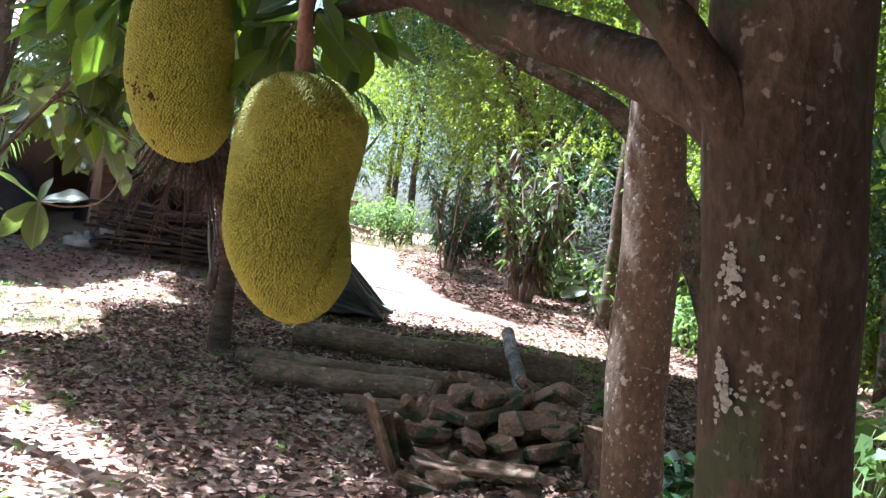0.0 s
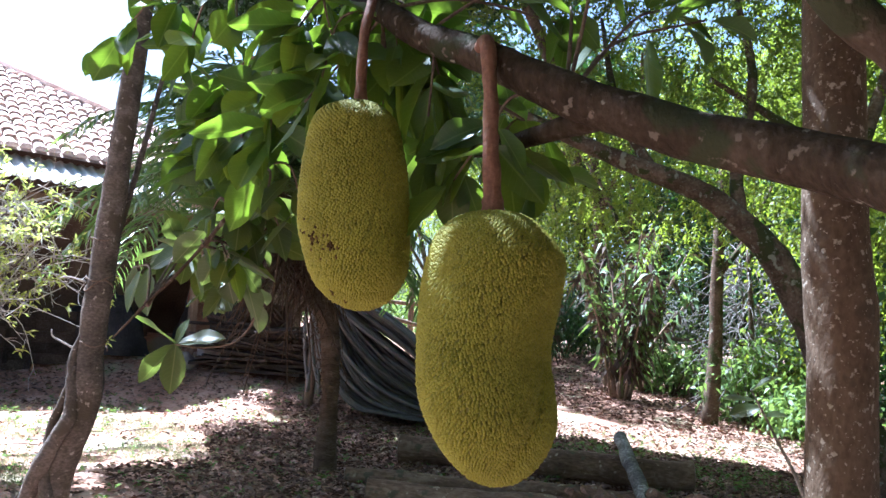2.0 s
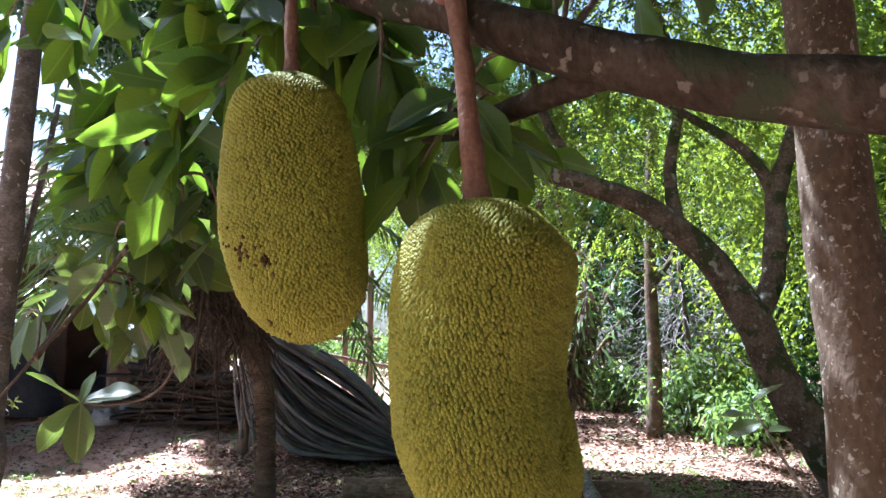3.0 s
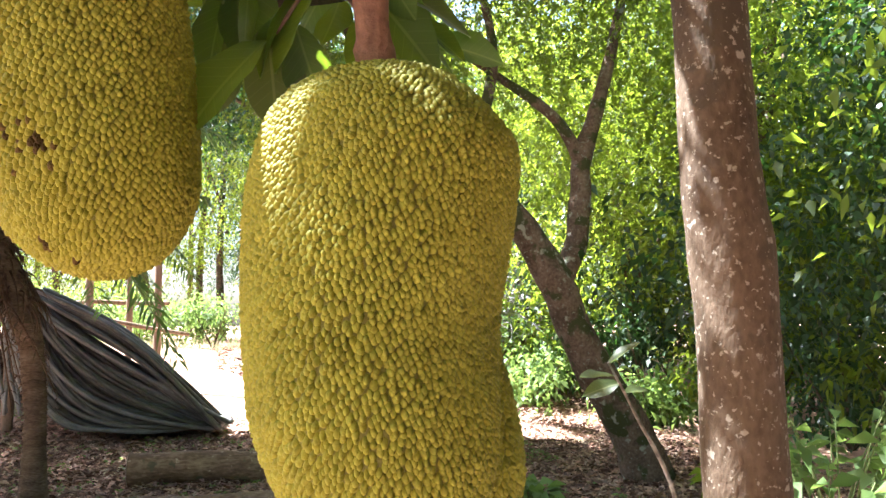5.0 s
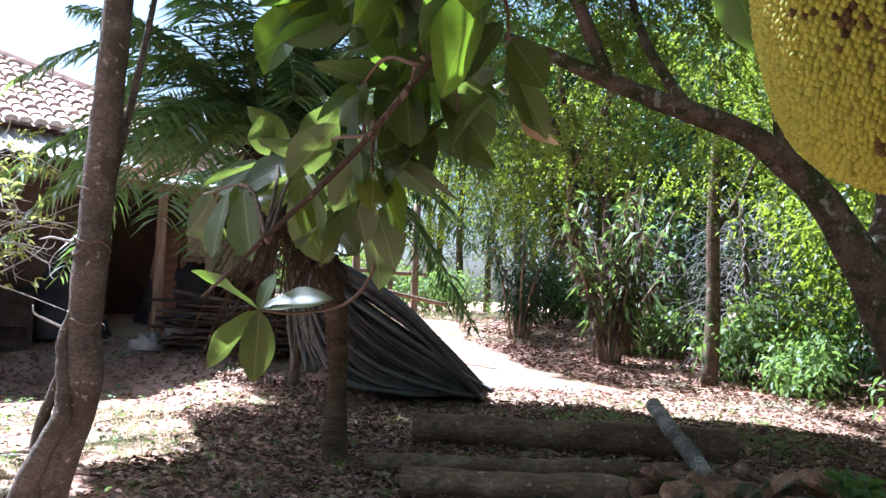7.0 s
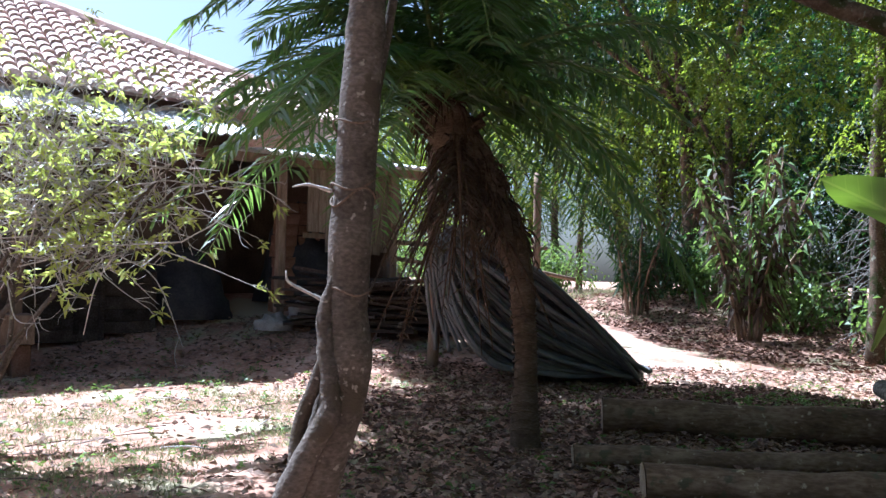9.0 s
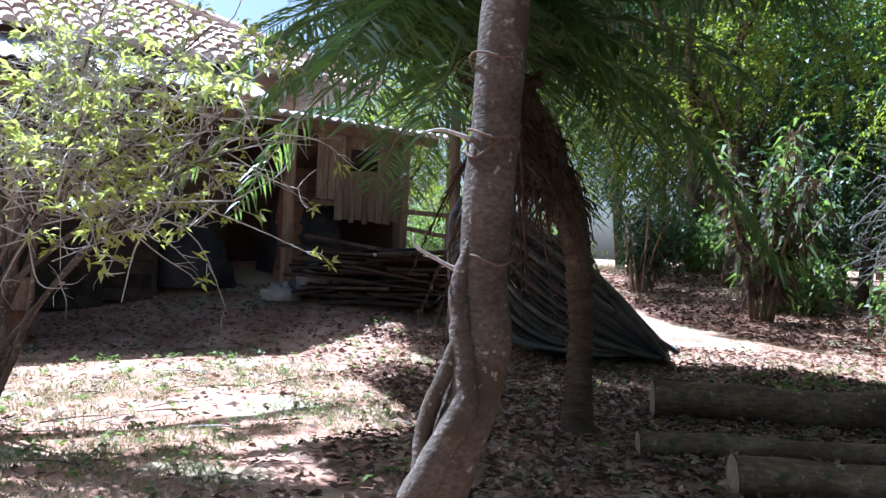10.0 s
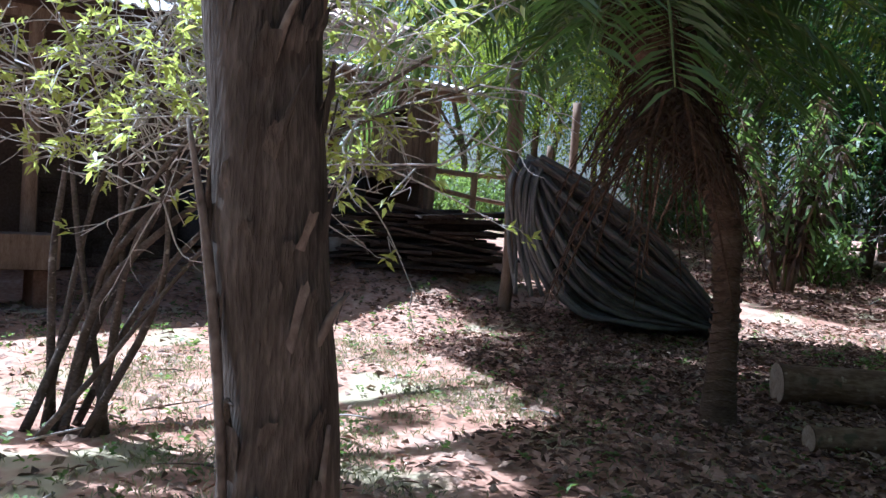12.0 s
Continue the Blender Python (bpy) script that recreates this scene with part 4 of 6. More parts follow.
# crown above the view, sized and placed to shade the way
link_quads("crown", thinned(crown_quads([(-0.4, 0.9, 5.9, 2.0, 1.7, 1.0), (0.7, 0.2, 5.6, 1.5, 1.5, 0.9), (-1.0, -0.3, 6.0, 1.2, 1.2, 0.8)], 700, "simple", 0.15, 0.075, 9, 0.22), (-3.02, 5.18, 0)), M_DARKLEAF, grey)

# ---- tall unseen tree, added beside the house to shade the way ----
tree("unseen_shade_tree", "tall unseen tree added so that its crown shades the clearing", "tree", (-10.4, 8.2),
     [(0, 0, 0), (0.1, 0, 2.0), (0.3, 0.1, 4.5), (0.8, 0.3, 6.5), (1.4, 0.6, 8.2)], [0.30, 0.24, 0.2, 0.15, 0.06],
     [([(0.3, 0.1, 4.8), (1.8, 0.5, 6.4), (3.6, 0.8, 7.2), (5.2, 0.6, 7.6)], [0.14, 0.11, 0.08, 0.03]), ([(0.4, 0.1, 5.2), (2.0, 2.4, 6.9), (4.0, 5.2, 7.7)], [0.12, 0.09, 0.03]), ([(0.5, 0.1, 5.6), (2.8, 1.6, 7.0), (6.0, 3.4, 7.6), (8.8, 4.2, 7.8)], [0.11, 0.08, 0.05, 0.02])],
     [(2.6, 1.6, 7.8, 1.7, 1.5, 0.8), (4.8, 0.6, 7.7, 1.7, 1.5, 0.8), (6.8, 0.8, 7.8, 1.7, 1.5, 0.8), (8.6, 1.2, 7.9, 1.6, 1.5, 0.8), (3.2, 4.2, 8.0, 1.7, 1.5, 0.8), (5.3, 3.6, 7.8, 1.7, 1.5, 0.8), (7.3, 3.6, 7.9, 1.7, 1.5, 0.8), (9.1, 4.0, 7.8, 1.5, 1.5, 0.8), (3.8, 6.8, 7.9, 1.7, 1.5, 0.8), (5.8, 6.6, 7.9, 1.7, 1.5, 0.8), (7.8, 6.4, 7.8, 1.7, 1.5, 0.8), (9.4, 6.6, 7.8, 1.5, 1.4, 0.8)],
     8400, M_BARK_DARK, M_DARKLEAF, style="simple", leaf=0.17, width=0.085, each=10, spread=0.22, segs=12)

# ---- palm ----
palm = thing("palm_tree", (-2.27, 9.05, 0), "leaning palm with a shaggy fibrous head and arching fronds", "palm")
v, f = tube([(0.0, 0, -0.05), (-0.01, 0, 0.5), (-0.02, 0, 0.9), (-0.05, 0, 1.3), (-0.12, 0, 1.6), (-0.30, 0, 2.0), (-0.5, 0, 2.35), (-0.75, 0, 2.75), (-0.85, 0, 3.0)], [0.13, 0.093, 0.095, 0.10, 0.115, 0.15, 0.19, 0.20, 0.12], 20, 8, 0.10, 31)
link("trunk", v, f, M_PALM_BARK, palm)


def frond(origin, way, length, sag, leaflet, material, parent, pairs=60, width=0.028):
    o, w = np.array(origin, float), unit(np.array(way, float))
    ts = np.linspace(0, 1, 9)
    pts = [o + w * length * t - np.array([0, 0, 1.0]) * length * sag * t * t for t in ts]
    v, f = tube(pts, np.linspace(0.024, 0.004, 9), 6, 2, 0.0)
    st = link("frond", v, f, M_FROND if material != M_DRYFROND else M_FIBRE, parent, "" if material != M_DRYFROND else "dead brown frond")
    tagged(link_quads("leaflet", sprays(o[None], w[None], pairs, length, leaflet, width, sag, 62, 0.09), material, st), kind="stuff")
    return st


HEAD = (-0.82, 0, 2.95)
for k in range(34):
    a = k * 2.399 + 0.3
    up = R.uniform(0.7, 2.4)
    frond(HEAD, (math.cos(a), math.sin(a) * 0.9, up), R.uniform(2.5, 3.6), R.uniform(0.3, 0.75) * (0.7 + 0.25 * up), 0.55, M_PALMLEAF, palm)
for way, ln, sag in (((-1.0, -0.35, 0.35), 2.3, 0.55), ((-0.95, 0.15, 0.75), 2.6, 0.55), ((-0.8, -0.7, 0.25), 2.0, 0.6), ((1.0, 0.6, 0.55), 2.6, 0.75), ((0.8, 1.0, 0.3), 2.6, 0.7), ((-0.6, 0.8, 0.1), 2.0, 0.6), ((-0.35, -1.0, 0.55), 2.6, 0.7), ((-0.1, -1.0, 0.35), 2.2, 0.75), ((-0.65, -0.9, 0.5), 2.6, 0.65)):
    frond(HEAD, way, ln, sag, 0.52, M_PALMLEAF, palm)
for k in range(30):
    a = k * 2.399 + 0.9
    frond((-0.80, 0, R.uniform(2.75, 3.05)), (math.cos(a), math.sin(a), R.uniform(0.3, 2.0)), R.uniform(1.1, 1.9), R.uniform(0.4, 0.9), 0.42, M_PALMLEAF, palm, 40)
for k in range(7):
    a = k * 2.399 + 1.1
    frond(HEAD, (math.cos(a), math.sin(a), R.uniform(0.25, 0.6)), R.uniform(2.2, 2.9), R.uniform(0.75, 1.0), 0.5, M_PALMLEAF, palm)
for k in range(34):
    a = k * 2.399
    frond((-0.6 - 0.2 * math.cos(a), 0.1 * math.sin(a), R.uniform(2.3, 2.85)), (math.cos(a), math.sin(a), -0.5), R.uniform(0.6, 1.2), R.uniform(0.7, 1.2), 0.20, M_DRYFROND, palm, 24, 0.016)
parts = []
for k in range(420):
    a, z = R.uniform(0, 6.28), R.uniform(1.75, 2.95)
    x = np.interp(z, [1.3, 1.6, 2.0, 2.35, 2.75, 3.0], [-0.05, -0.12, -0.3, -0.5, -0.75, -0.85])
    r = np.interp(z, [1.7, 2.3, 2.9], [0.12, 0.2, 0.16])
    o = np.array([x + r * math.cos(a), r * math.sin(a), z])
    e = o + np.array([0.16 * math.cos(a) * R.uniform(0.3, 1.2), 0.16 * math.sin(a), -R.uniform(0.05, 0.35)])
    parts.append(tube([o, (o + e) / 2 + np.array([0.03 * math.cos(a), 0.03 * math.sin(a), 0.03]), e], [0.010, 0.007, 0.002], 4, 2, 0))
v, f = merge(parts)
tagged(link("fibre", v, f, M_FIBRE, palm, "shaggy brown leaf bases and fibres"), kind="stuff")
for k in range(70):
    z = 0.12 + k * 0.024
    x = np.interp(z, [0, 0.5, 0.9, 1.3, 1.6, 2.0], [0, -0.01, -0.02, -0.05, -0.12, -0.3])
    r = np.interp(z, [0, 0.5, 1.3, 1.6, 1.8], [0.12, 0.094, 0.101, 0.117, 0.13])
    a = k * 2.1
    ring = [(x + (r + 0.006) * math.cos(a + q * 0.25), (r + 0.006) * math.sin(a + q * 0.25), z + 0.01 * math.sin(q)) for q in range(9)]
    v, f = tube(ring, [0.004, 0.008, 0.010, 0.011, 0.011, 0.010, 0.009, 0.007, 0.003], 5, 2, 0.1)
    link("leaf_scar", v, f, M_PALM_BARK, palm)

# ---- old palm trunk near the end of the way ----
palm2 = thing("old_palm", (-4.475, 4.14, 0), "dark palm trunk with torn bark and old leaf bases", "palm")
palm2.scale = (0.69, 0.69, 1.0)
v, f = tube([(0.06, 0, -0.05), (0.055, 0, 0.4), (0.045, 0, 0.85), (0.0, 0, 1.25), (-0.05, 0, 1.62), (-0.08, 0, 2.1), (-0.10, 0, 3.0), (-0.1, 0, 5.0)], [0.15, 0.118, 0.112, 0.108, 0.106, 0.106, 0.10, 0.09], 24, 9, 0.10, 41)
link("trunk", v, f, M_PALM_BARK2, palm2)
for k in range(16):
    z, a = 0.5 + 0.115 * k, -1.7 + 1.15 * math.sin(2.4 * k)
    x = np.interp(z, [0.85, 1.25, 1.62, 2.1, 3.0], [0.045, 0.0, -0.05, -0.08, -0.1])
    c, s = math.cos(a), math.sin(a)
    pts = [(x + 0.100 * c, 0.100 * s, z), (x + 0.122 * c - 0.02 * s, 0.122 * s + 0.02 * c, z + 0.05), (x + 0.128 * c - 0.05 * s, 0.128 * s + 0.05 * c, z + 0.08 + 0.03 * math.sin(k))]
    v, f = tube(pts, [0.009, 0.006, 0.002], 6, 4, 0.2, k)
    link("leaf_base", v, f, M_PALE_BARK if k % 3 == 0 else M_PALM_BARK2, palm2)
for k in range(110):
    z, a = R.uniform(0.15, 2.5), R.uniform(-3.0, 0.1)
    x = np.interp(z, [0.85, 1.25, 1.62, 2.1, 3.0], [0.045, 0.0, -0.05, -0.08, -0.1])
    r = np.interp(z, [0.0, 0.4, 0.85, 1.25, 3.0], [0.145, 0.118, 0.112, 0.108, 0.10])
    hgt, wid, lift = R.uniform(0.03, 0.10), R.uniform(0.10, 0.32), R.uniform(0.004, 0.016)
    v, f = [], []
    for i in range(4):
        for j in range(4):
            b = a + wid * (j / 3 - 0.5) * (1 - 0.25 * (i == 3)) + 0.05 * i
            rr = r + 0.002 + lift * i / 3 * R.uniform(0.7, 1.2)
            v.append((x + rr * math.cos(b), rr * math.sin(b), z + hgt * i / 3 + R.normal(0, 0.004)))
    f = [(i * 4 + j, i * 4 + j + 1, i * 4 + j + 5, i * 4 + j + 4) for i in range(3) for j in range(3)]
    link("bark_scale", v, f, M_PALM_BARK2 if k % 9 else M_PALE_BARK, palm2)
v, f = tube([(0.0, -0.115, 0.0), (-0.005, -0.112, 0.6), (-0.045, -0.10, 1.0), (-0.095, -0.085, 1.27), (-0.155, -0.07, 1.46)], [0.009, 0.008, 0.009, 0.010, 0.004], 7, 6, 0.12)
link("bark_strip", v, f, M_PALE_BARK, palm2, "pale torn strip of bark")
v, f = tube([(0.14, -0.06, 0.0), (0.135, -0.07, 0.5), (0.12, -0.07, 0.95), (0.125, -0.06, 1.1)], [0.012, 0.010, 0.010, 0.004], 7, 6, 0.12)
link("bark_strip", v, f, M_PALE_BARK, palm2)
v, f = tube([(0.0, 0.05, 1.2), (0.04, 0.04, 1.6), (0.10, 0.05, 2.1), (0.2, 0.05, 2.8)], [0.012, 0.012, 0.012, 0.010], 7, 6, 0.05)
link("vine", v, f, M_TWIG, palm2)
for k in range(14):
    a = k * 2.399
    frond((-0.1, 0, 5.0), (math.cos(a), math.sin(a), R.uniform(0.2, 1.2)), R.uniform(1.8, 2.5), R.uniform(0.4, 0.7), 0.45, M_PALMLEAF, palm2, 40)


# ---- logs ----
def log(at, length, radius, turn, tilt=0, label="", group="logs by the palm", name="log", material=None, lean=0.0):
    ob = new(name)
    ob.matrix_world = pose(*at, 0, tilt, turn)
    tagged(ob, label, "log", group)
    pts = [(length * k / 6, lean * math.sin(k), 0.012 * math.sin(2.1 * k)) for k in range(7)]
    v, f = tube(pts, [radius * (1 + 0.05 * math.sin(3 * k + length)) for k in range(7)], 18, 8, 0.07, length)
    link("bark", v, f[:-2], material or M_LOG, ob)
    for e, sgn in ((0, -1), (len(v) - 18, 1)):
        ring = [np.array(p) + np.array([sgn * 0.006, 0, 0]) for p in v[e:e + 18]]
        c = sum(ring) / 18
        inner = [c + (p - c) * 0.5 for p in ring]
        fs = [(i, (i + 1) % 18, 18 + (i + 1) % 18, 18 + i) for i in range(18)] + [tuple(range(18, 36))]
        link("cut_end", ring + inner, fs, M_LOG_END, ob, "pale sawn end", smooth=False)
    return ob


log((-1.58, 9.78, 0.17), 3.25, 0.165, -1.5, label="thick felled log with a pale sawn end lying on leaf litter")
log((-1.90, 8.38, 0.08), 3.1, 0.085, 4, 0, label="long slender felled log lying on leaf litter")
log((-1.50, 7.42, 0.125), 2.15, 0.125, 2, 0, label="felled log with mossy bark lying on leaf litter")
log((0.90, 9.92, 0.50), 2.15, 0.075, -88.5, 10.5, label="mottled grey pole propped across the logs", material=M_POLE)
log((-0.62, 6.75, 0.09), 0.55, 0.085, 8, 0, label="short cut block of wood beside the bricks", group="cut blocks")

# ---- brick heap ----
brick_shapes = []
for k in range(12):
    L, W, H = R.uniform(0.20, 0.40), R.uniform(0.13, 0.20), R.uniform(0.07, 0.12)
    v, f = box(-L / 2, L / 2, -W / 2, W / 2, -H / 2, H / 2, 0.03, R.uniform(0.012, 0.028))
    v = [p + Vector(R.uniform(-0.006, 0.006, 3)) for p in v]
    me = bpy.data.meshes.new("brick_shape")
    me.from_pydata(v, [], f)
    me.materials.append(M_BRICK)
    brick_shapes.append(me)


def brick(x, y, z, rx, ry, rz, k):
    ob = new("brick", brick_shapes[(k * 7) % 12])
    ob.matrix_world = pose(x, y, z, rx, ry, rz)
    tagged(ob, "mossy old clay brick in a tumbled heap", "brick", "heap of bricks")


k = 0
for layer, (n, x0, x1, y0, y1) in enumerate(((34, -0.05, 1.35, 5.4, 7.2), (26, 0.0, 1.25, 5.7, 7.05), (20, 0.1, 1.15, 5.95, 6.95), (13, 0.2, 1.05, 6.15, 6.85))):
    rows_n = max(1, int(math.sqrt(n * (y1 - y0) / (x1 - x0))))
    for i in range(n):
        r, c = divmod(i, max(1, n // rows_n))
        x = x0 + (x1 - x0) * (c + 0.5) / max(1, n // rows_n) + R.normal(0, 0.035)
        y = y0 + (y1 - y0) * (r + 0.5) / (rows_n + 0.01) + R.normal(0, 0.035)
        brick(x, y, 0.05 + 0.108 * layer + R.normal(0, 0.012), R.normal(0, 13), R.normal(0, 15), R.normal(10, 32) + (90 if R.uniform() < 0.25 else 0), k)
        k += 1
for x, y, z, rx, ry, rz in ((-0.18, 5.35, 0.22, 0, 72, 20), (-0.1, 5.5, 0.2, 10, 62, 30), (-0.05, 5.9, 0.3, 0, 55, 10), (1.25, 5.75, 0.24, 5, 78, -20), (1.35, 6.1, 0.22, 0, 70, 0), (1.1, 6.3, 0.5, 0, 30, 30), (0.25, 5.15, 0.05, 0, 0, 30), (0.7, 5.1, 0.05, 4, 0, 70), (0.05, 5.0, 0.06, 0, 20, 10)):
    brick(x, y, z, rx, ry, rz, k)
    k += 1
slab = [((-0.22, 5.25, 0.27), (0, 66, 25), 0.50), ((1.18, 5.45, 0.24), (8, 80, 60), 0.44), ((0.2, 5.3, 0.10), (6, 8, 20), 0.40), ((0.55, 5.2, 0.16), (12, -6, -15), 0.45)]
for at, rot, ln in slab:
    v, f = box(-ln / 2, ln / 2, -0.09, 0.09, -0.018, 0.018, 0.012, 0.006)
    ob = link("old_board", v, f, M_LOG, smooth=False)
    ob.matrix_world = pose(*at, *rot)
    tagged(ob, "rotten grey board leaning on the brick heap", "board", "old boards on the bricks")

# ---- coil of hoses slung on a post ----
hoses = thing("hose_coil", (-2.3, 13.2, 0.1), "big coil of black hoses slung from a post onto the ground", "hose")
for k in range(135):
    s = R.uniform(0, 1) if k > 14 else 0.03 * k / 14
    dy = R.normal(0, 0.13)
    A = np.array([-1.25 + 0.30 * R.uniform(), 0.12 + dy, 2.02 - 0.12 * R.uniform() - 0.25 * s])
    B = np.array([1.42 - 0.35 * s * R.uniform() + R.normal(0, 0.05), 0.35 + 1.6 * dy, 0.03 + 0.12 * R.uniform()])
    pts = [A]
    for t in (0.14, 0.30, 0.46, 0.62, 0.80):
        sag = s * 0.86 * math.sin(math.pi * t ** 0.85)
        p = A * (1 - t) + B * t + np.array([-0.42 * sag + 0.08 * (1 - s) * math.sin(math.pi * t), -0.45 * sag + 0.3 * dy, (0.05 + 0.20 * (1 - s)) * math.sin(math.pi * t) - sag])
        p[2] = max(p[2], 0.04 + 0.25 * R.uniform() * (1 - t))
        pts.append(p)
    pts += [B, B + np.array([-0.15, 0.22 + 0.2 * R.uniform(), 0.05]), np.array([0.4 - 0.8 * R.uniform(), 0.62 + dy, 0.12 + 0.2 * R.uniform()]), np.array([-0.85, 0.45 + dy, 0.55 + 0.5 * R.uniform()])]
    v, f = tube(pts, [0.031] * len(pts), 8, 6, 0)
    link("hose", v, f, M_PIPE if k % 2 else M_PIPE_GREY, hoses)
for k in range(9):
    x, q = -1.40 + 0.045 * k + R.normal(0, 0.02), R.normal(0, 0.04)
    v, f = tube([(x + 0.12, 0.0, 1.97 + q), (x, -0.20 + q, 1.6), (x + 0.04 - q, -0.28 - q, 0.95), (x + 0.18 + 0.04 * k + q, -0.30 + q, 0.32 + 0.10 * R.uniform())], [0.027] * 4, 8, 7, 0)
    link("hose", v, f, M_PIPE_GREY, hoses, "grey dusty hose hanging straight")
v, f = tube([(-3.62, 13.3, 0.1), (-3.60, 13.3, 1.0), (-3.66, 13.3, 2.0), (-3.70, 13.3, 3.3)], [0.085, 0.08, 0.075, 0.07], 10, 6, 0.05)
tagged(link("post", v, f, M_POST), "rough round wooden post holding up hoses", "post")

# ---- stack of old boards behind the post ----
for k in range(92):
    L = R.uniform(0.8, 1.7)
    v, f = box(-L / 2, L / 2, -R.uniform(0.06, 0.14), R.uniform(0.06, 0.14), -0.02, 0.02, 0.01)
    ob = link("stacked_board", v, f, M_DARKWOOD, smooth=False)
    lay = k // 7
    ob.matrix_world = pose(-4.45 - 0.55 * (k % 2) + R.normal(0, 0.3), 14.2 + 0.13 * (k % 7) + R.normal(0, 0.06), 0.55 + 0.062 * lay + 0.03, R.normal(0, 4), R.normal(0, 5), R.normal(8, 10))
    tagged(ob, "dark weathered board in a low stack", "board", "stack of old boards")

# ---- open shed: posts and fence ----
for s, tall, r in ((5.26, 2.75, 0.075), (6.75, 2.75, 0.075), (6.1, 1.9, 0.05)):
    p = HM @ Vector((s, 0.2, 0))
    z = float(ground_z(p.x, p.y))
    v, f = tube([(0, 0, -0.1), (0.01, 0, 1.2), (0, 0, HOUSE_Z + tall - z)], [r * 1.1, r, r], 10, 6, 0.05)
    ob = link("shed_post", v, f, M_POST)
    ob.location = (p.x, p.y, z)
    tagged(ob, "round wooden post of the open shed", "post", "shed posts")


def rail(a, b, r, label="weathered wooden rail of the yard fence", group="yard fence rails"):
    v, f = tube([a, (np.array(a) + np.array(b)) / 2 + np.array([0, 0, -0.015]), b], [r, r, r * 0.9], 8, 5, 0.05)
    tagged(link("fence_rail", v, f, M_POST), label, "rail", group)


rail((-4.75, 16.5, 2.0), (-3.45, 17.6, 2.02), 0.045)
rail((-4.75, 16.5, 1.72), (-3.45, 17.6, 1.55), 0.04)
rail((-3.45, 17.6, 2.05), (-2.05, 18.5, 2.03), 0.045)
rail((-3.3, 16.3, 1.78), (-1.55, 17.0, 1.42), 0.04, "slanting pole nailed across the shed posts")
for x, y, t in ((-4.05, 17.1, 2.05), (-2.75, 18.1, 2.1)):
    z = float(ground_z(x, y))
    v, f = box(x - 0.05, x + 0.05, y - 0.05, y + 0.05, z - 0.1, t, 0.01, 0.01)
    tagged(link("fence_post", v, f, M_POST, smooth=False), "short square fence post in the yard", "post", "fence posts")
for k in range(4):
    z = 0.62 + 0.26 * k
    rail((2.75, 21.2, z + 0.35), (5.0, 21.9, z + 0.30), 0.045, "dark rail of the field gate", "field gate rails")
v, f = tube([(2.72, 21.2, 0.2), (2.72, 21.2, 1.9)], [0.11, 0.10], 10, 6, 0.05)
tagged(link("gate_post", v, f, M_BARK_DARK), "stout dark gate post", "post")


# ---- goods in the shade of the house ----
def mound(name, at, rx, ry, rz, material, label, category, seed):
    v, f = [], []
    n, m = 12, 20
    for i in range(n + 1):
        t = math.pi / 2 * i / n
        for j in range(m):
            a = 2 * math.pi * j / m
            d = Vector((math.cos(a) * math.sin(t), math.sin(a) * math.sin(t), math.cos(t)))
            w = 1 + 0.28 * noise.noise(d * 2.2 + Vector((seed, 0, 0))) + 0.1 * noise.noise(d * 6 + Vector((0, seed, 0)))
            v.append((d.x * rx * w, d.y * ry * w, d.z * rz * w - 0.02))
    for i in range(n):
        for j in range(m):
            f.append((i * m + j, (i + 1) * m + j, (i + 1) * m + (j + 1) % m, i * m + (j + 1) % m))
    ob = link(name, v, f, material)
    ob.location = (at[0], at[1], float(ground_z(at[0], at[1])))
    return tagged(ob, label, category)


def hp(s, v):
    p = HM @ Vector((s, v, 0))
    return p.x, p.y


mound("grey_sack", hp(1.85, 0.1), 0.42, 0.35, 0.42, M_SACK, "slumped pale grey sack against the house post", "sack", 3)
mound("grey_sack", hp(1.2, 0.05), 0.3, 0.3, 0.25, M_SACK, "small slumped sack beside a post", "sack", 8)
mound("tarpaulin", hp(2.2, 1.3), 0.7, 0.6, 1.55, M_DARK, "tall black sheeting over stored goods", "tarpaulin", 5)
mound("tarpaulin", hp(0.2, 1.5), 0.8, 0.5, 1.1, M_DARK, "black sheeting over goods by the wall", "tarpaulin", 9)
for k in range(20):
    x, y = hp(1.75 + 0.42 * (k % 2) + R.normal(0, 0.02), 1.0)
    v, f = box(-0.19, 0.19, -0.1, 0.1, 0, 0.18, 0.01, 0.008)
    ob = link("clay_block", v, f, M_BRICKWALL, smooth=False)
    ob.matrix_world = pose(x, y, HOUSE_Z + 0.0 + 0.185 * (k // 2), 0, 0, 42 + R.normal(0, 5))
    tagged(ob, "hollow clay block in a stack under the lean-to", "clay block", "stack of clay blocks")
for s0, w, hh, lb in ((-1.6, 0.55, 1.1, "dark wooden crate standing on end"), (-0.9, 0.6, 0.95, "dark brown wooden crate by the back wall")):
    x, y = hp(s0, 1.4)
    ob = thing("crate", (x, y, float(ground_z(x, y))), lb, "crate", "crates")
    ob.rotation_euler = (0, 0, radians(42))
    m = M_DARKWOOD
    link("body", *box(-w + 0.03, w - 0.03, -0.27, 0.27, 0, hh - 0.02, 0.01, 0.01), m, ob, smooth=False)
    rows_n = int(hh / 0.16)
    for q in range(rows_n):
        z = hh * q / rows_n
        link("slat", *box(-w, w, -0.302, -0.275, z + 0.006, z + hh / rows_n - 0.008, 0.004, 0.004), m, ob, smooth=False)
    for sx in (-w + 0.05, w - 0.05):
        link("batten", *box(sx - 0.04, sx + 0.04, -0.33, -0.304, 0.0, hh, 0.004, 0.004), m, ob, smooth=False)
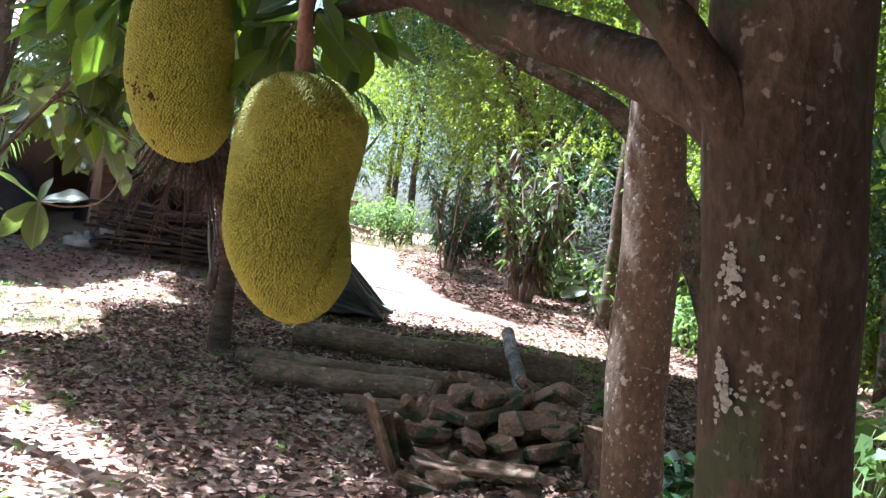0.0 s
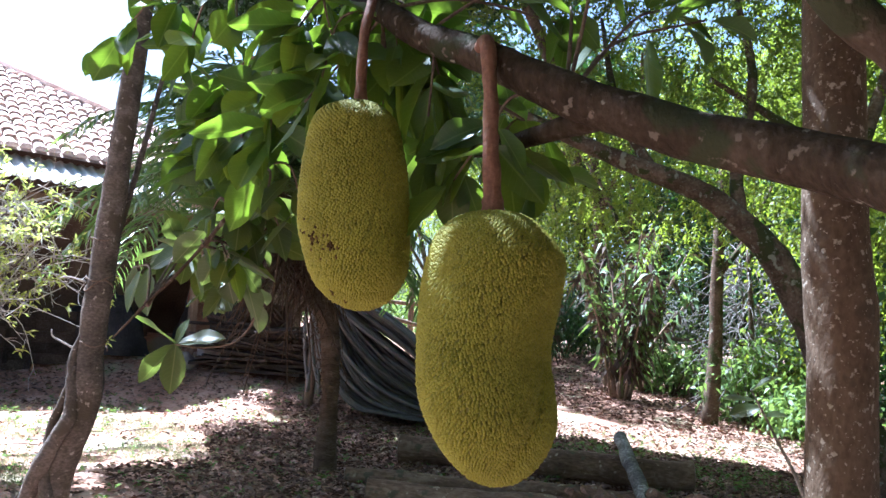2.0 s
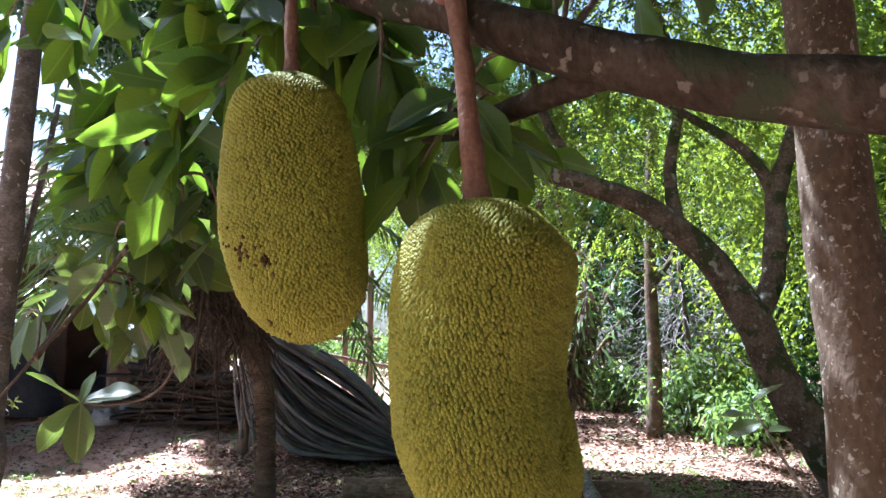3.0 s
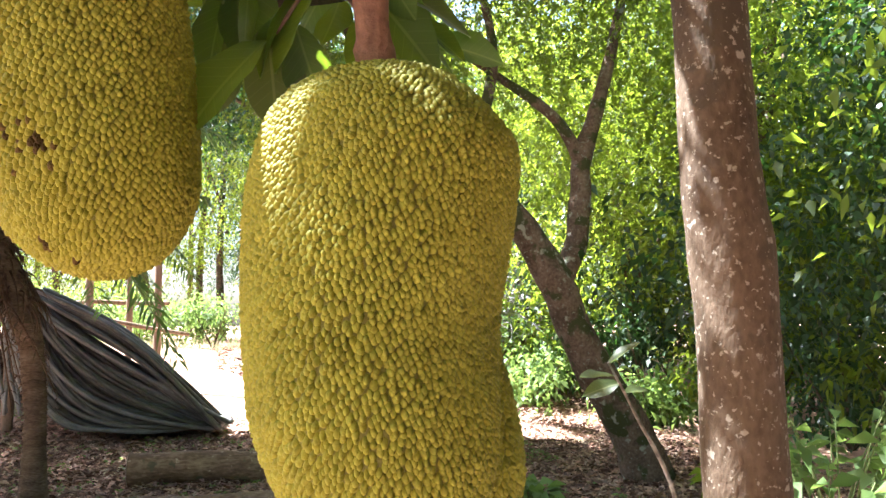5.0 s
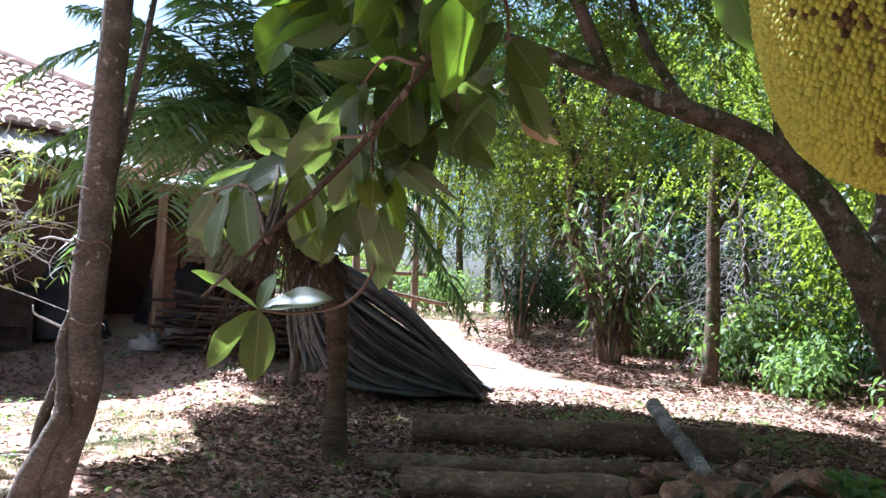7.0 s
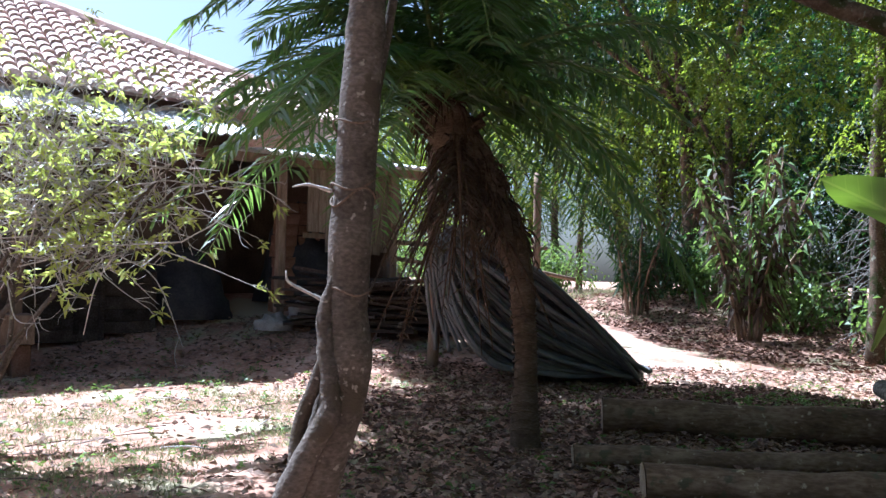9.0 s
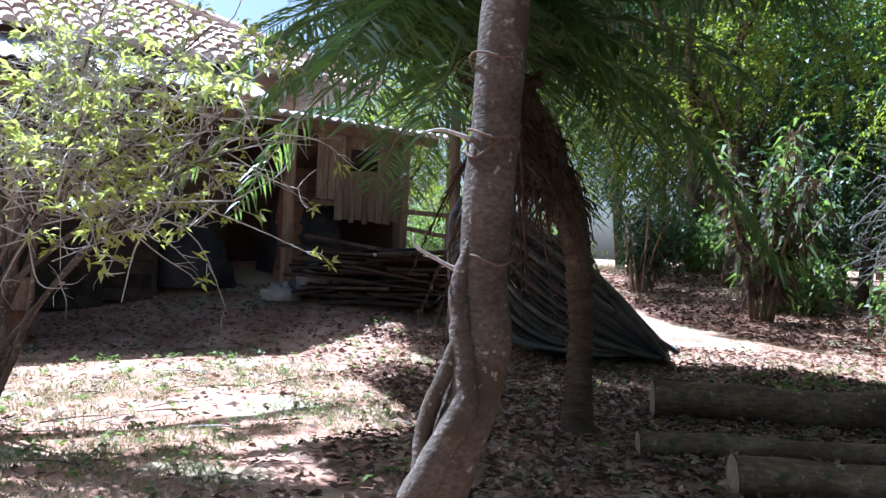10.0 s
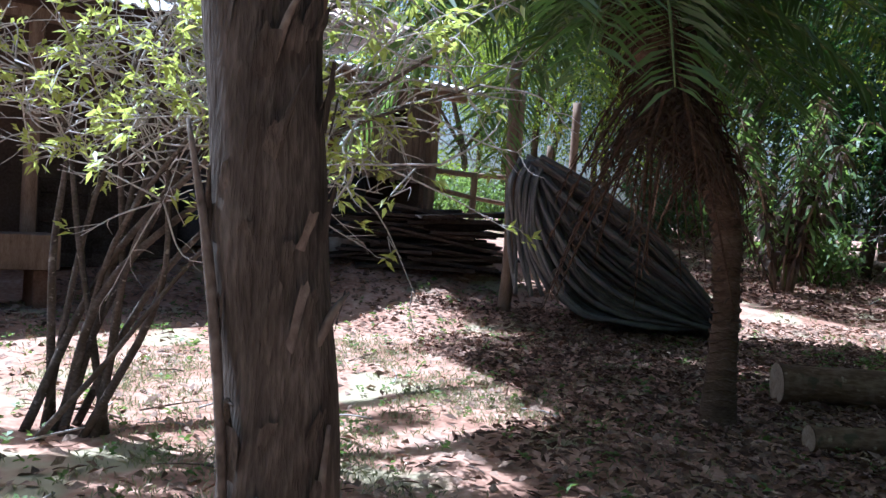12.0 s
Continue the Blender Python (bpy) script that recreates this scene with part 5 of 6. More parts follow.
bench = thing("workbench", (*hp(-2.7, -0.25), float(ground_z(*hp(-2.7, -0.25)))), "low wooden bench on clay block legs", "bench")
bench.rotation_euler = (0, 0, radians(42))
link("top", *box(-0.45, 0.45, -0.25, 0.25, 0.42, 0.78, 0.01, 0.01), M_POST, bench, smooth=False)
link("leg", *box(-0.42, -0.18, -0.2, 0.2, -0.15, 0.415, 0.01, 0.01), M_BRICKWALL, bench, smooth=False)
link("leg", *box(0.2, 0.42, -0.2, 0.2, -0.15, 0.415, 0.01, 0.01), M_BRICKWALL, bench, smooth=False)


# ---- shrub with pale twigs ----
def shrub(at, label, stems, seed):
    global R
    keep, R = R, np.random.default_rng(seed)
    z0 = float(ground_z(at[0], at[1]))
    ob = thing("shrub", (at[0], at[1], z0), label, "shrub")
    ends = []
    for sx, sy, sz, r in stems:
        e = np.array([sx, sy, sz])
        a = np.array([R.normal(0, 0.14), R.normal(0, 0.10), -0.05])
        m1 = a + (e - a) * np.array([0.22, 0.22, 0.45]) + R.normal(0, 0.11, 3)
        m2 = a + (e - a) * np.array([0.6, 0.6, 0.85]) + R.normal(0, 0.11, 3)
        pts = [a, m1, m2, e]
        v, f = tube(pts, [r, r * 0.7, r * 0.45, r * 0.2], 8, 6, 0.10, seed)
        link("stem", v, f, M_BARK_GREY, ob)
        c = catmull(pts, 8)
        ends += [c[i] for i in range(13, len(c))]
    twigs, lb, lw = [], [], []
    for k in range(470):
        o = np.array(ends[int(R.integers(len(ends)))])
        d = unit(R.normal(0, 1, 3) * np.array([1, 1, 0.6]) + np.array([0.15, 0, 0.25]))
        if o[2] < 1.3 and d[2] < 0.35:
            continue
        L = R.uniform(0.25, 0.7)
        p1 = o + d * L * 0.5 + R.normal(0, 0.05, 3)
        p2 = o + d * L + R.normal(0, 0.08, 3) - np.array([0, 0, 0.08 * L])
        twigs.append(tube([o, p1, p2], [0.0055, 0.004, 0.002], 5, 4, 0))
        for j in range(3):
            q = p1 + (p2 - p1) * R.uniform(0.2, 1.0)
            d2 = unit(d + R.normal(0, 0.8, 3))
            q2 = q + d2 * R.uniform(0.08, 0.22)
            twigs.append(tube([q, (q + q2) / 2 + R.normal(0, 0.015, 3), q2], [0.003, 0.0022, 0.0013], 4, 3, 0))
            if R.uniform() < 0.45 and q2[2] > 1.1:
                for i in range(7):
                    lb.append(q2 + R.normal(0, 0.015, 3) - d2 * 0.08 * R.uniform())
                    lw.append(unit(d2 + R.normal(0, 0.7, 3)))
    v, f = merge(twigs)
    tagged(link("twig", v, f, M_DEADTWIG, ob, "tangle of pale bare twigs"), kind="stuff")
    link_quads("foliage", leaves_at(np.array(lb), np.array(lw), R.uniform(0.045, 0.09, len(lb)), 0.023, 0.15), M_SHRUBLEAF, ob, "sparse yellow-green leaves", "stuff")
    R = keep
    return ob


shrub((-6.3, 7.6), "straggling shrub of pale bare twigs with sparse yellow-green leaves",
      [(0.95, -0.45, 1.78, 0.026), (1.40, -0.55, 1.98, 0.030), (0.60, -0.35, 2.38, 0.030), (1.90, -0.75, 2.08, 0.030), (1.10, -0.65, 2.63, 0.022), (1.70, -0.55, 2.58, 0.022), (-0.30, -0.25, 1.98, 0.030), (0.80, 0.15, 2.38, 0.026), (2.10, -0.55, 1.98, 0.026), (1.20, -0.85, 2.18, 0.022), (-0.80, 0.05, 2.28, 0.026), (1.50, -0.35, 2.38, 0.022), (0.30, 0.25, 2.68, 0.022), (1.95, -0.75, 1.58, 0.022)], 77)
# the twig that droops alone at its side
v, f = tube([(-4.75, 6.9, 1.75), (-4.80, 6.85, 1.62), (-4.74, 6.78, 1.50), (-4.84, 6.75, 1.30), (-4.90, 6.74, 1.0)], [0.007, 0.006, 0.006, 0.005, 0.003], 6, 6, 0.05)
tagged(link("drooping_twig", v, f, M_DEADTWIG), "single pale twig drooping from the shrub", "twig")


# ---- leaning mossy tree ----
mt = tree("mossy_tree", "leaning dark tree with mossy bark and feathery leaves", "tree", (3.6, 9.0),
          [(0.0, 0, 0), (-0.25, 0, 0.6), (-0.72, 0, 1.36), (-1.0, 0, 2.05), (-1.42, 0, 2.69), (-2.05, 0, 3.22), (-2.7, 0, 3.46), (-3.4, 0, 3.72), (-4.4, 0.2, 4.2)], [0.26, 0.22, 0.19, 0.18, 0.15, 0.12, 0.10, 0.08, 0.04],
          [([(-1.0, 0, 2.0), (-0.78, 0.05, 2.4), (-0.68, 0.1, 3.0), (-0.65, 0.1, 3.38), (-0.45, 0.1, 4.0), (-0.2, 0.2, 4.8), (0.2, 0.3, 6.5)], [0.12, 0.12, 0.11, 0.11, 0.08, 0.06, 0.03]),
           ([(-0.65, 0.1, 3.3), (-0.9, 0.1, 3.75), (-1.3, 0.2, 4.1), (-2.0, 0.4, 4.6)], [0.08, 0.06, 0.05, 0.025]),
           ([(-1.7, 0, 2.95), (-1.75, 0.1, 3.6), (-1.6, 0.2, 4.6), (-1.9, 0.4, 6.0)], [0.08, 0.07, 0.05, 0.02]),
           ([(-2.6, 0, 3.42), (-3.0, 0.3, 4.2), (-3.2, 0.8, 5.4)], [0.06, 0.05, 0.02])],
          [(-2.2, 0.4, 5.4, 2.6, 2.2, 1.3), (-0.2, 0.5, 6.0, 2.4, 2.2, 1.4), (-3.8, 1.0, 5.0, 1.7, 1.8, 0.9), (1.6, 0.5, 5.4, 1.8, 2.0, 1.4), (-1.2, 2.5, 4.6, 2.5, 1.5, 1.3), (1.0, 2.8, 4.2, 2.0, 1.5, 1.4), (-2.6, 3.4, 4.4, 2.2, 1.4, 1.3), (-0.6, 4.4, 4.8, 2.6, 1.5, 1.6), (2.2, 3.6, 4.6, 2.2, 1.6, 1.9), (-1.5, 1.0, 7.0, 3.2, 2.4, 1.4), (-4.5, 1.5, 6.0, 1.8, 1.5, 1.0), (-5.4, 2.6, 5.4, 1.6, 1.4, 0.9), (0.5, 4.5, 6.4, 2.4, 2.0, 1.2), (2.0, 6.2, 6.6, 2.4, 2.0, 1.2), (2.2, 2.0, 6.6, 2.0, 2.0, 1.1), (-1.0, 7.0, 6.4, 2.4, 2.0, 1.2)],
          6800, M_BARK_DARK, M_TREELEAF, style="pinnate", leaf=0.075, width=0.032, each=9, spread=0.42, sag=0.35, seed=3, segs=16)

# unseen limb and second crown, added to darken the logs and the wood
v, f = tube([(-3.4, 0, 3.72), (-4.0, -0.2, 5.0), (-4.9, -0.4, 6.6), (-5.6, -0.5, 7.4)], [0.07, 0.06, 0.045, 0.02], 8, 6, 0.06)
link("limb", v, f, M_BARK_DARK, mt)
link_quads("crown", thinned(crown_quads([(-5.1, -0.5, 7.3, 2.3, 1.9, 0.8), (-2.8, -1.5, 7.3, 2.2, 1.8, 0.8), (-6.9, 0.6, 7.6, 1.5, 1.5, 0.7), (-4.6, 2.5, 7.5, 2.2, 1.7, 0.8), (-1.6, 1.4, 7.8, 2.4, 1.8, 0.8)], 2300, "simple", 0.17, 0.085, 9, 0.25), (3.6, 9.0, 0)), M_DARKLEAF, mt)

# ---- far trunk with climbers, dead twigs, cane clump ----
tree("climber_tree", "thin dark trunk wrapped in leafy climbers", "tree", (3.25, 16.2), [(0, 0, 0), (0.05, 0, 1.5), (0.02, 0, 3.2), (0.1, 0, 6.0)], [0.16, 0.13, 0.12, 0.08],
     [([(0.02, 0, 2.8), (0.5, 0.1, 3.5), (1.0, 0.2, 4.6)], [0.07, 0.05, 0.03])],
     [(0, 0, 0.7, 0.35, 0.35, 0.8), (0.1, 0, 6.0, 2.2, 2.0, 1.2)], 240, M_BARK_DARK, M_BRIGHTLEAF, leaf=0.14, width=0.07, each=10, spread=0.2)
dead = thing("dead_bush", (4.1, 17.0, float(ground_z(4.1, 17.0))), "tangle of grey dead twigs against the wood", "bush")
parts = []
for k in range(260):
    a = R.uniform(0, 6.28)
    o = np.array([0.25 * math.cos(a), 0.25 * math.sin(a), R.uniform(0.3, 3.2)])
    d = unit(np.array([math.cos(a), math.sin(a), R.normal(0, 0.6)]))
    L = R.uniform(0.4, 1.2)
    parts.append(tube([o, o + d * L * 0.5 + R.normal(0, 0.12, 3), o + d * L + R.normal(0, 0.2, 3) - np.array([0, 0, 0.25 * L])], [0.013, 0.009, 0.004], 5, 4, 0))
v, f = merge(parts)
tagged(link("twig", v, f, M_GREYTWIG, dead), kind="stuff")
v, f = tube([(0, 0, -0.1), (0.05, 0, 1.6), (-0.1, 0, 3.4)], [0.09, 0.07, 0.03], 8, 6, 0.1)
link("stem", v, f, M_BARK_DARK, dead)


def cane_clump(at, n, h, spread, leafm, label, seed, leaf=0.35, width=0.06, dry=0.25):
    """A clump of canes with long hanging leaves."""
    global R
    keep, R = R, np.random.default_rng(seed)
    z0 = float(ground_z(at[0], at[1]))
    ob = thing("cane_clump", (at[0], at[1], z0), label, "cane plant", "cane clumps")
    lb, lw, db, dw = [], [], [], []
    for k in range(n):
        a = R.uniform(0, 6.28)
        r0, r1 = R.uniform(0, 0.25), R.uniform(0.2, 1.0) * spread
        hh = h * R.uniform(0.6, 1.0)
        pts = [np.array([r0 * math.cos(a), r0 * math.sin(a), -0.05]), np.array([(r0 + 0.4 * r1) * math.cos(a), (r0 + 0.4 * r1) * math.sin(a), hh * 0.55]), np.array([(r0 + r1) * math.cos(a), (r0 + r1) * math.sin(a), hh])]
        v, f = tube(pts, [0.03, 0.024, 0.01], 6, 6, 0.05)
        link("cane", v, f, M_POST, ob)
        c = catmull(pts, 14)
        for i in range(6, len(c)):
            for j in range(4):
                d = unit(R.normal(0, 1, 3) + np.array([0, 0, 0.3]))
                if R.uniform() < dry * (1.6 - i / len(c)):
                    db.append(c[i]), dw.append(d - np.array([0, 0, 0.9]))
                else:
                    lb.append(c[i] + d * 0.05), lw.append(d)
    link_quads("foliage", leaves_at(np.array(lb), np.array(lw), R.uniform(0.6, 1.2, len(lb)) * leaf, width, 0.45), leafm, ob, "", "stuff")
    if db:
        link_quads("dry_foliage", leaves_at(np.array(db), unit(np.array(dw)), R.uniform(0.6, 1.2, len(db)) * leaf, width, 0.3), M_DRYFROND, ob, "dry brown hanging leaves", "stuff")
    R = keep
    return ob


cane_clump((1.9, 18.8), 13, 3.8, 1.7, M_BRIGHTLEAF, "clump of leafy canes with dry brown leaves at the path", 5, leaf=0.38, width=0.09, dry=0.5)
cane_clump((0.2, 22.5), 12, 3.0, 1.2, M_DARKLEAF, "dark leafy canes beyond the path", 6, dry=0.1)
cane_clump((5.4, 18.5), 14, 3.2, 1.5, M_DARKLEAF, "dark leafy canes at the wood's edge", 7, dry=0.1)


def bush(at, rx, rz, n, leafm, label, leaf=0.16, width=0.07, each=9, group="undergrowth bushes", style="simple"):
    z0 = float(ground_z(at[0], at[1]))
    ob = thing("bush", (at[0], at[1], z0), label, "bush", group)
    for k in range(5):
        a = k * 1.3
        v, f = tube([(0, 0, -0.05), (0.3 * rx * math.cos(a), 0.3 * rx * math.sin(a), rz * 0.6), (0.6 * rx * math.cos(a), 0.6 * rx * math.sin(a), rz * 1.2)], [0.025, 0.018, 0.008], 6, 4)
        link("stem", v, f, M_BARK_DARK, ob)
    blobs = [(R.normal(0, 0.35 * rx), R.normal(0, 0.35 * rx), rz * R.uniform(0.5, 1.2), rx * R.uniform(0.4, 0.7), rx * R.uniform(0.4, 0.7), rz * R.uniform(0.35, 0.7)) for _ in range(5)]
    link_quads("foliage", crown_quads(blobs, n, style, leaf, width, each, 0.16 if style == "simple" else 0.5, 0.4), leafm, ob)
    return ob


for x, y, rx, rz, m in ((4.6, 15.3, 1.0, 0.7, M_BRIGHTLEAF), (4.0, 16.6, 0.9, 0.9, M_BRIGHTLEAF), (5.4, 16.8, 1.3, 1.1, M_TREELEAF), (6.4, 14.6, 1.4, 1.2, M_DARKLEAF), (7.2, 12.4, 1.3, 1.1, M_TREELEAF), (5.6, 12.8, 0.8, 0.5, M_BRIGHTLEAF), (7.0, 10.2, 1.4, 1.3, M_DARKLEAF), (6.0, 7.6, 1.2, 1.0, M_TREELEAF), (3.3, 20.4, 1.1, 0.8, M_BRIGHTLEAF), (0.9, 24.2, 1.3, 1.2, M_DARKLEAF), (2.8, 24.0, 1.4, 1.3, M_BRIGHTLEAF), (4.6, 23.6, 1.4, 1.3, M_BRIGHTLEAF), (6.6, 21.0, 1.6, 1.5, M_TREELEAF), (8.6, 17.6, 1.8, 1.6, M_TREELEAF), (9.2, 13.8, 1.7, 1.5, M_DARKLEAF), (9.0, 9.4, 1.7, 1.6, M_DARKLEAF), (-1.6, 28.5, 1.6, 1.2, M_BRIGHTLEAF), (-3.8, 29.5, 1.7, 1.3, M_BRIGHTLEAF), (-6.2, 30.5, 1.8, 1.3, M_BRIGHTLEAF), (-8.6, 31.5, 1.8, 1.4, M_BRIGHTLEAF), (-11, 33, 1.8, 1.5, M_BRIGHTLEAF), (-5.2, 32.5, 1.9, 2.0, M_TREELEAF)):
    bush((x, y), rx, rz, int(150 * rx), m, "leafy undergrowth bush at the edge of the clearing")

# broad-leaved seedlings close by
for x, y, h, m in ((2.3, 4.6, 1.0, M_BRIGHTLEAF), (2.75, 5.1, 1.2, M_BRIGHTLEAF), (2.15, 4.1, 0.7, M_BRIGHTLEAF), (3.1, 5.6, 1.1, M_BRIGHTLEAF), (1.65, 5.0, 0.45, M_DARKLEAF), (1.25, 4.55, 0.35, M_DARKLEAF), (2.9, 6.4, 0.6, M_TREELEAF), (1.7, 7.2, 0.4, M_BRIGHTLEAF)):
    ob = thing("seedling", (x, y, float(ground_z(x, y))), "broad-leaved green seedling growing from the litter", "plant", "seedlings")
    lb, lw = [], []
    for k in range(7):
        a = k * 2.4
        e = (0.28 * h * math.cos(a), 0.28 * h * math.sin(a), h * R.uniform(0.7, 1.0))
        v, f = tube([(0, 0, -0.02), (e[0] * 0.4, e[1] * 0.4, e[2] * 0.6), e], [0.008, 0.006, 0.003], 5, 4)
        link("stem", v, f, M_FROND, ob)
        for j in range(8):
            b = a + R.normal(0, 1.2)
            lb.append(np.array(e) * (0.7 + 0.3 * R.uniform())), lw.append(unit(np.array([math.cos(b), math.sin(b), R.normal(0, 0.3)])))
    link_quads("foliage", leaves_at(np.array(lb), np.array(lw), R.uniform(0.12, 0.2, len(lb)), 0.085, 0.25), m, ob)
sap = thing("sapling", (0.80, 3.25, 0), "thin bent sapling with a few narrow leaves", "plant")
v, f = tube([(0.05, 0, -0.02), (0.02, 0, 0.6), (-0.05, 0, 1.08), (-0.17, 0, 1.33), (-0.26, -0.02, 1.48)], [0.011, 0.009, 0.007, 0.005, 0.003], 7, 6, 0.05)
link("stem", v, f, M_POLE, sap)
for p, way, ln in (((-0.26, -0.02, 1.47), (0.7, 0, 0.5), 0.12), ((-0.24, -0.02, 1.44), (-0.8, -0.2, 0.1), 0.12), ((-0.22, -0.01, 1.42), (-0.9, 0.2, -0.25), 0.11), ((-0.2, 0, 1.39), (0.8, 0.3, 0.1), 0.09)):
    put_leaf(sap, p, way, ln, PALE_LEAVES)

# ---- the wood round the clearing ----
def wood_tree(x, y, h, k, clumps=860, lean=0.5):
    style = "pinnate" if k % 3 == 1 else "simple"
    m = (M_TREELEAF, M_DARKLEAF, M_TREELEAF, M_DARKLEAF, M_TREELEAF)[k % 5]
    tree("broadleaf_tree", "leafy green tree in the wood round the clearing", "tree", (x, y),
         [(0, 0, 0), (R.normal(0, 0.15), 0, h * 0.3), (R.normal(0, lean), R.normal(0, lean), h * 0.8)], [0.17, 0.13, 0.05],
         [([(0.05, 0, h * 0.35), (1.0, 0.4, h * 0.55), (1.7, 0.6, h * 0.75)], [0.08, 0.06, 0.02]), ([(0.05, 0, h * 0.4), (-0.9, -0.4, h * 0.6), (-1.6, -0.5, h * 0.7)], [0.07, 0.05, 0.02])],
         [(0, 0, h * 0.75, 2.4, 2.4, h * 0.22), (1.5, 0.5, h * 0.58, 1.7, 1.7, h * 0.17), (-1.5, -0.6, h * 0.55, 1.7, 1.7, h * 0.18), (R.normal(0, 1.2), R.normal(0, 1), h * 0.35, 1.8, 1.8, h * 0.17)],
         clumps if style == "simple" else int(clumps * 0.6), M_BARK_DARK, m, "wood trees", style, 0.14 if style == "simple" else 0.12, 0.07 if style == "simple" else 0.05, 13 if style == "simple" else 8, 0.3 if style == "simple" else 0.7, 0.4, seed=k)


k = 0
for x, y, h in ((8.0, 24, 9), (5.0, 26, 10), (11, 20, 9), (12, 16, 9), (11.5, 12, 9), (12, 8, 8), (8.5, 19.5, 8), (9.8, 11, 8), (7.6, 8.2, 7), (9.5, 5.5, 8), (15, 23, 11), (14, 28, 11), (9, 29, 11), (4, 31, 11), (1.6, 28, 9), (-1.5, 34, 12), (-0.4, 40, 12), (17, 14, 11), (16, 7, 10), (-4.5, 33, 7), (-8, 36, 7), (-12, 38, 8), (-17, 36, 8), (6.6, 23.0, 7), (3.6, 26.5, 8), (20, 20, 12), (19, 28, 12), (12, 34, 12), (5, 37, 12), (6.5, 15.5, 6.0), (7.8, 13.5, 6.5), (5.6, 20.4, 6.0), (10.5, 15.0, 8), (13.2, 11.0, 9), (7.4, 17.6, 7), (10.0, 22.5, 9), (13, 19, 9), (9.0, 26.5, 9), (6.8, 28.0, 9), (2.5, 33, 13), (7, 33, 13), (10.5, 18, 10), (8.2, 21.8, 10), (12.5, 14, 11), (9.8, 8.8, 9), (6.4, 11.6, 9.5), (8.4, 15.6, 10), (7.0, 19.0, 9.5), (5.2, 22.4, 9.5), (2.4, 23.4, 8.5), (6.2, 5.4, 9), (11, 3, 9)):
    wood_tree(x, y, h, k)
    k += 1
for x, y, h in ((-2.5, 37, 13), (0.8, 31.5, 13), (-6, 39, 12), (3.0, 29, 12), (-10, 42, 12), (8, 38, 14), (2, 42, 14), (-3.5, 45, 14), (13, 40, 14), (-15, 44, 12)):
    wood_tree(x, y, h, 3 if k % 2 else 0, 1100)
    k += 1
# added tree: its crown is set where it darkens the ground past the lane
tree("added_lane_tree", "broad tree added to shade the ground behind the lane", "tree", (2.0, 25.5),
     [(0, 0, 0), (-0.1, -0.2, 2.2), (-0.4, -0.8, 4.6), (-0.9, -2.2, 6.6)], [0.28, 0.22, 0.17, 0.07],
     [([(-0.4, -0.8, 4.6), (-1.6, -2.8, 6.0), (-3.0, -5.6, 7.0)], [0.13, 0.10, 0.03]), ([(-0.3, -0.6, 4.2), (0.4, -3.0, 6.0), (0.0, -6.4, 7.1)], [0.12, 0.09, 0.03]), ([(-0.4, -0.8, 5.0), (-2.4, -1.2, 6.4), (-4.2, -2.6, 7.1)], [0.10, 0.07, 0.03])],
     [(-4.5, -7.0, 7.2, 1.5, 1.4, 0.8), (-3.0, -2.1, 7.5, 1.5, 1.4, 0.8), (-0.8, -1.9, 7.4, 1.5, 1.4, 0.8), (1.0, -2.0, 7.4, 1.5, 1.4, 0.8), (-5.8, -5.0, 7.3, 1.5, 1.4, 0.8), (-5.2, -2.7, 7.4, 1.5, 1.4, 0.8), (-5.0, -0.5, 7.4, 1.5, 1.4, 0.8), (-4.5, 1.5, 7.5, 1.5, 1.4, 0.8), (-2.5, 2.0, 7.5, 1.5, 1.4, 0.8), (-0.5, 1.5, 7.5, 1.5, 1.4, 0.8), (-4.8, 4.3, 7.5, 1.5, 1.4, 0.8), (-2.5, 4.5, 7.5, 1.5, 1.4, 0.8), (-0.3, 4.3, 7.5, 1.5, 1.4, 0.8)],
     2900, M_BARK_DARK, M_DARKLEAF, "wood trees", leaf=0.18, width=0.09, each=10, spread=0.22, seed=9, segs=12)
# behind and beside the way, out of sight: trees added to block sky light
for x, y, h in ((3.5, -3.2, 7), (-1.5, -3.6, 7), (-5.5, -2.5, 7), (0.8, -4.5, 7), (6.2, 0.8, 7), (-8.5, 0.5, 7), (5, -3, 8), (1, -7, 9), (-4, -8, 8), (-9, -6, 8), (-14, 0, 8), (9, 0, 9), (-16, 8, 7)):
    wood_tree(x, y, h, k, 800)
    k += 1

# ---- leaf litter, grass and weeds ----
def scatter(n, x0, x1, y0, y1, keep=None):
    x, y = R.uniform(x0, x1, n), R.uniform(y0, y1, n)
    if keep is not None:
        m = R.uniform(0, 1, n) < keep(x, y)
        x, y = x[m], y[m]
    return np.stack([x, y, ground_z(x, y)], axis=-1)


p = scatter(42000, -9, 6, 2.2, 15, lambda x, y: np.clip(1.15 - np.hypot((x + 6.0) / 3.4, (y - 9.5) / 4.0) ** -2 * 0.35, 0.2, 1))
a = R.uniform(0, 6.28, len(p))
w = np.stack([np.cos(a), np.sin(a), R.normal(0.05, 0.22, len(p))], axis=-1)
p[:, 2] += R.uniform(0.012, 0.04, len(p))
tagged(link_quads("leaf_litter", leaves_at(p, unit(w), R.uniform(0.04, 0.13, len(p)), R.uniform(0.02, 0.055, len(p)), 0.05), M_LITTER), "dry brown leaves scattered over the bare earth", "leaf litter", kind="stuff")


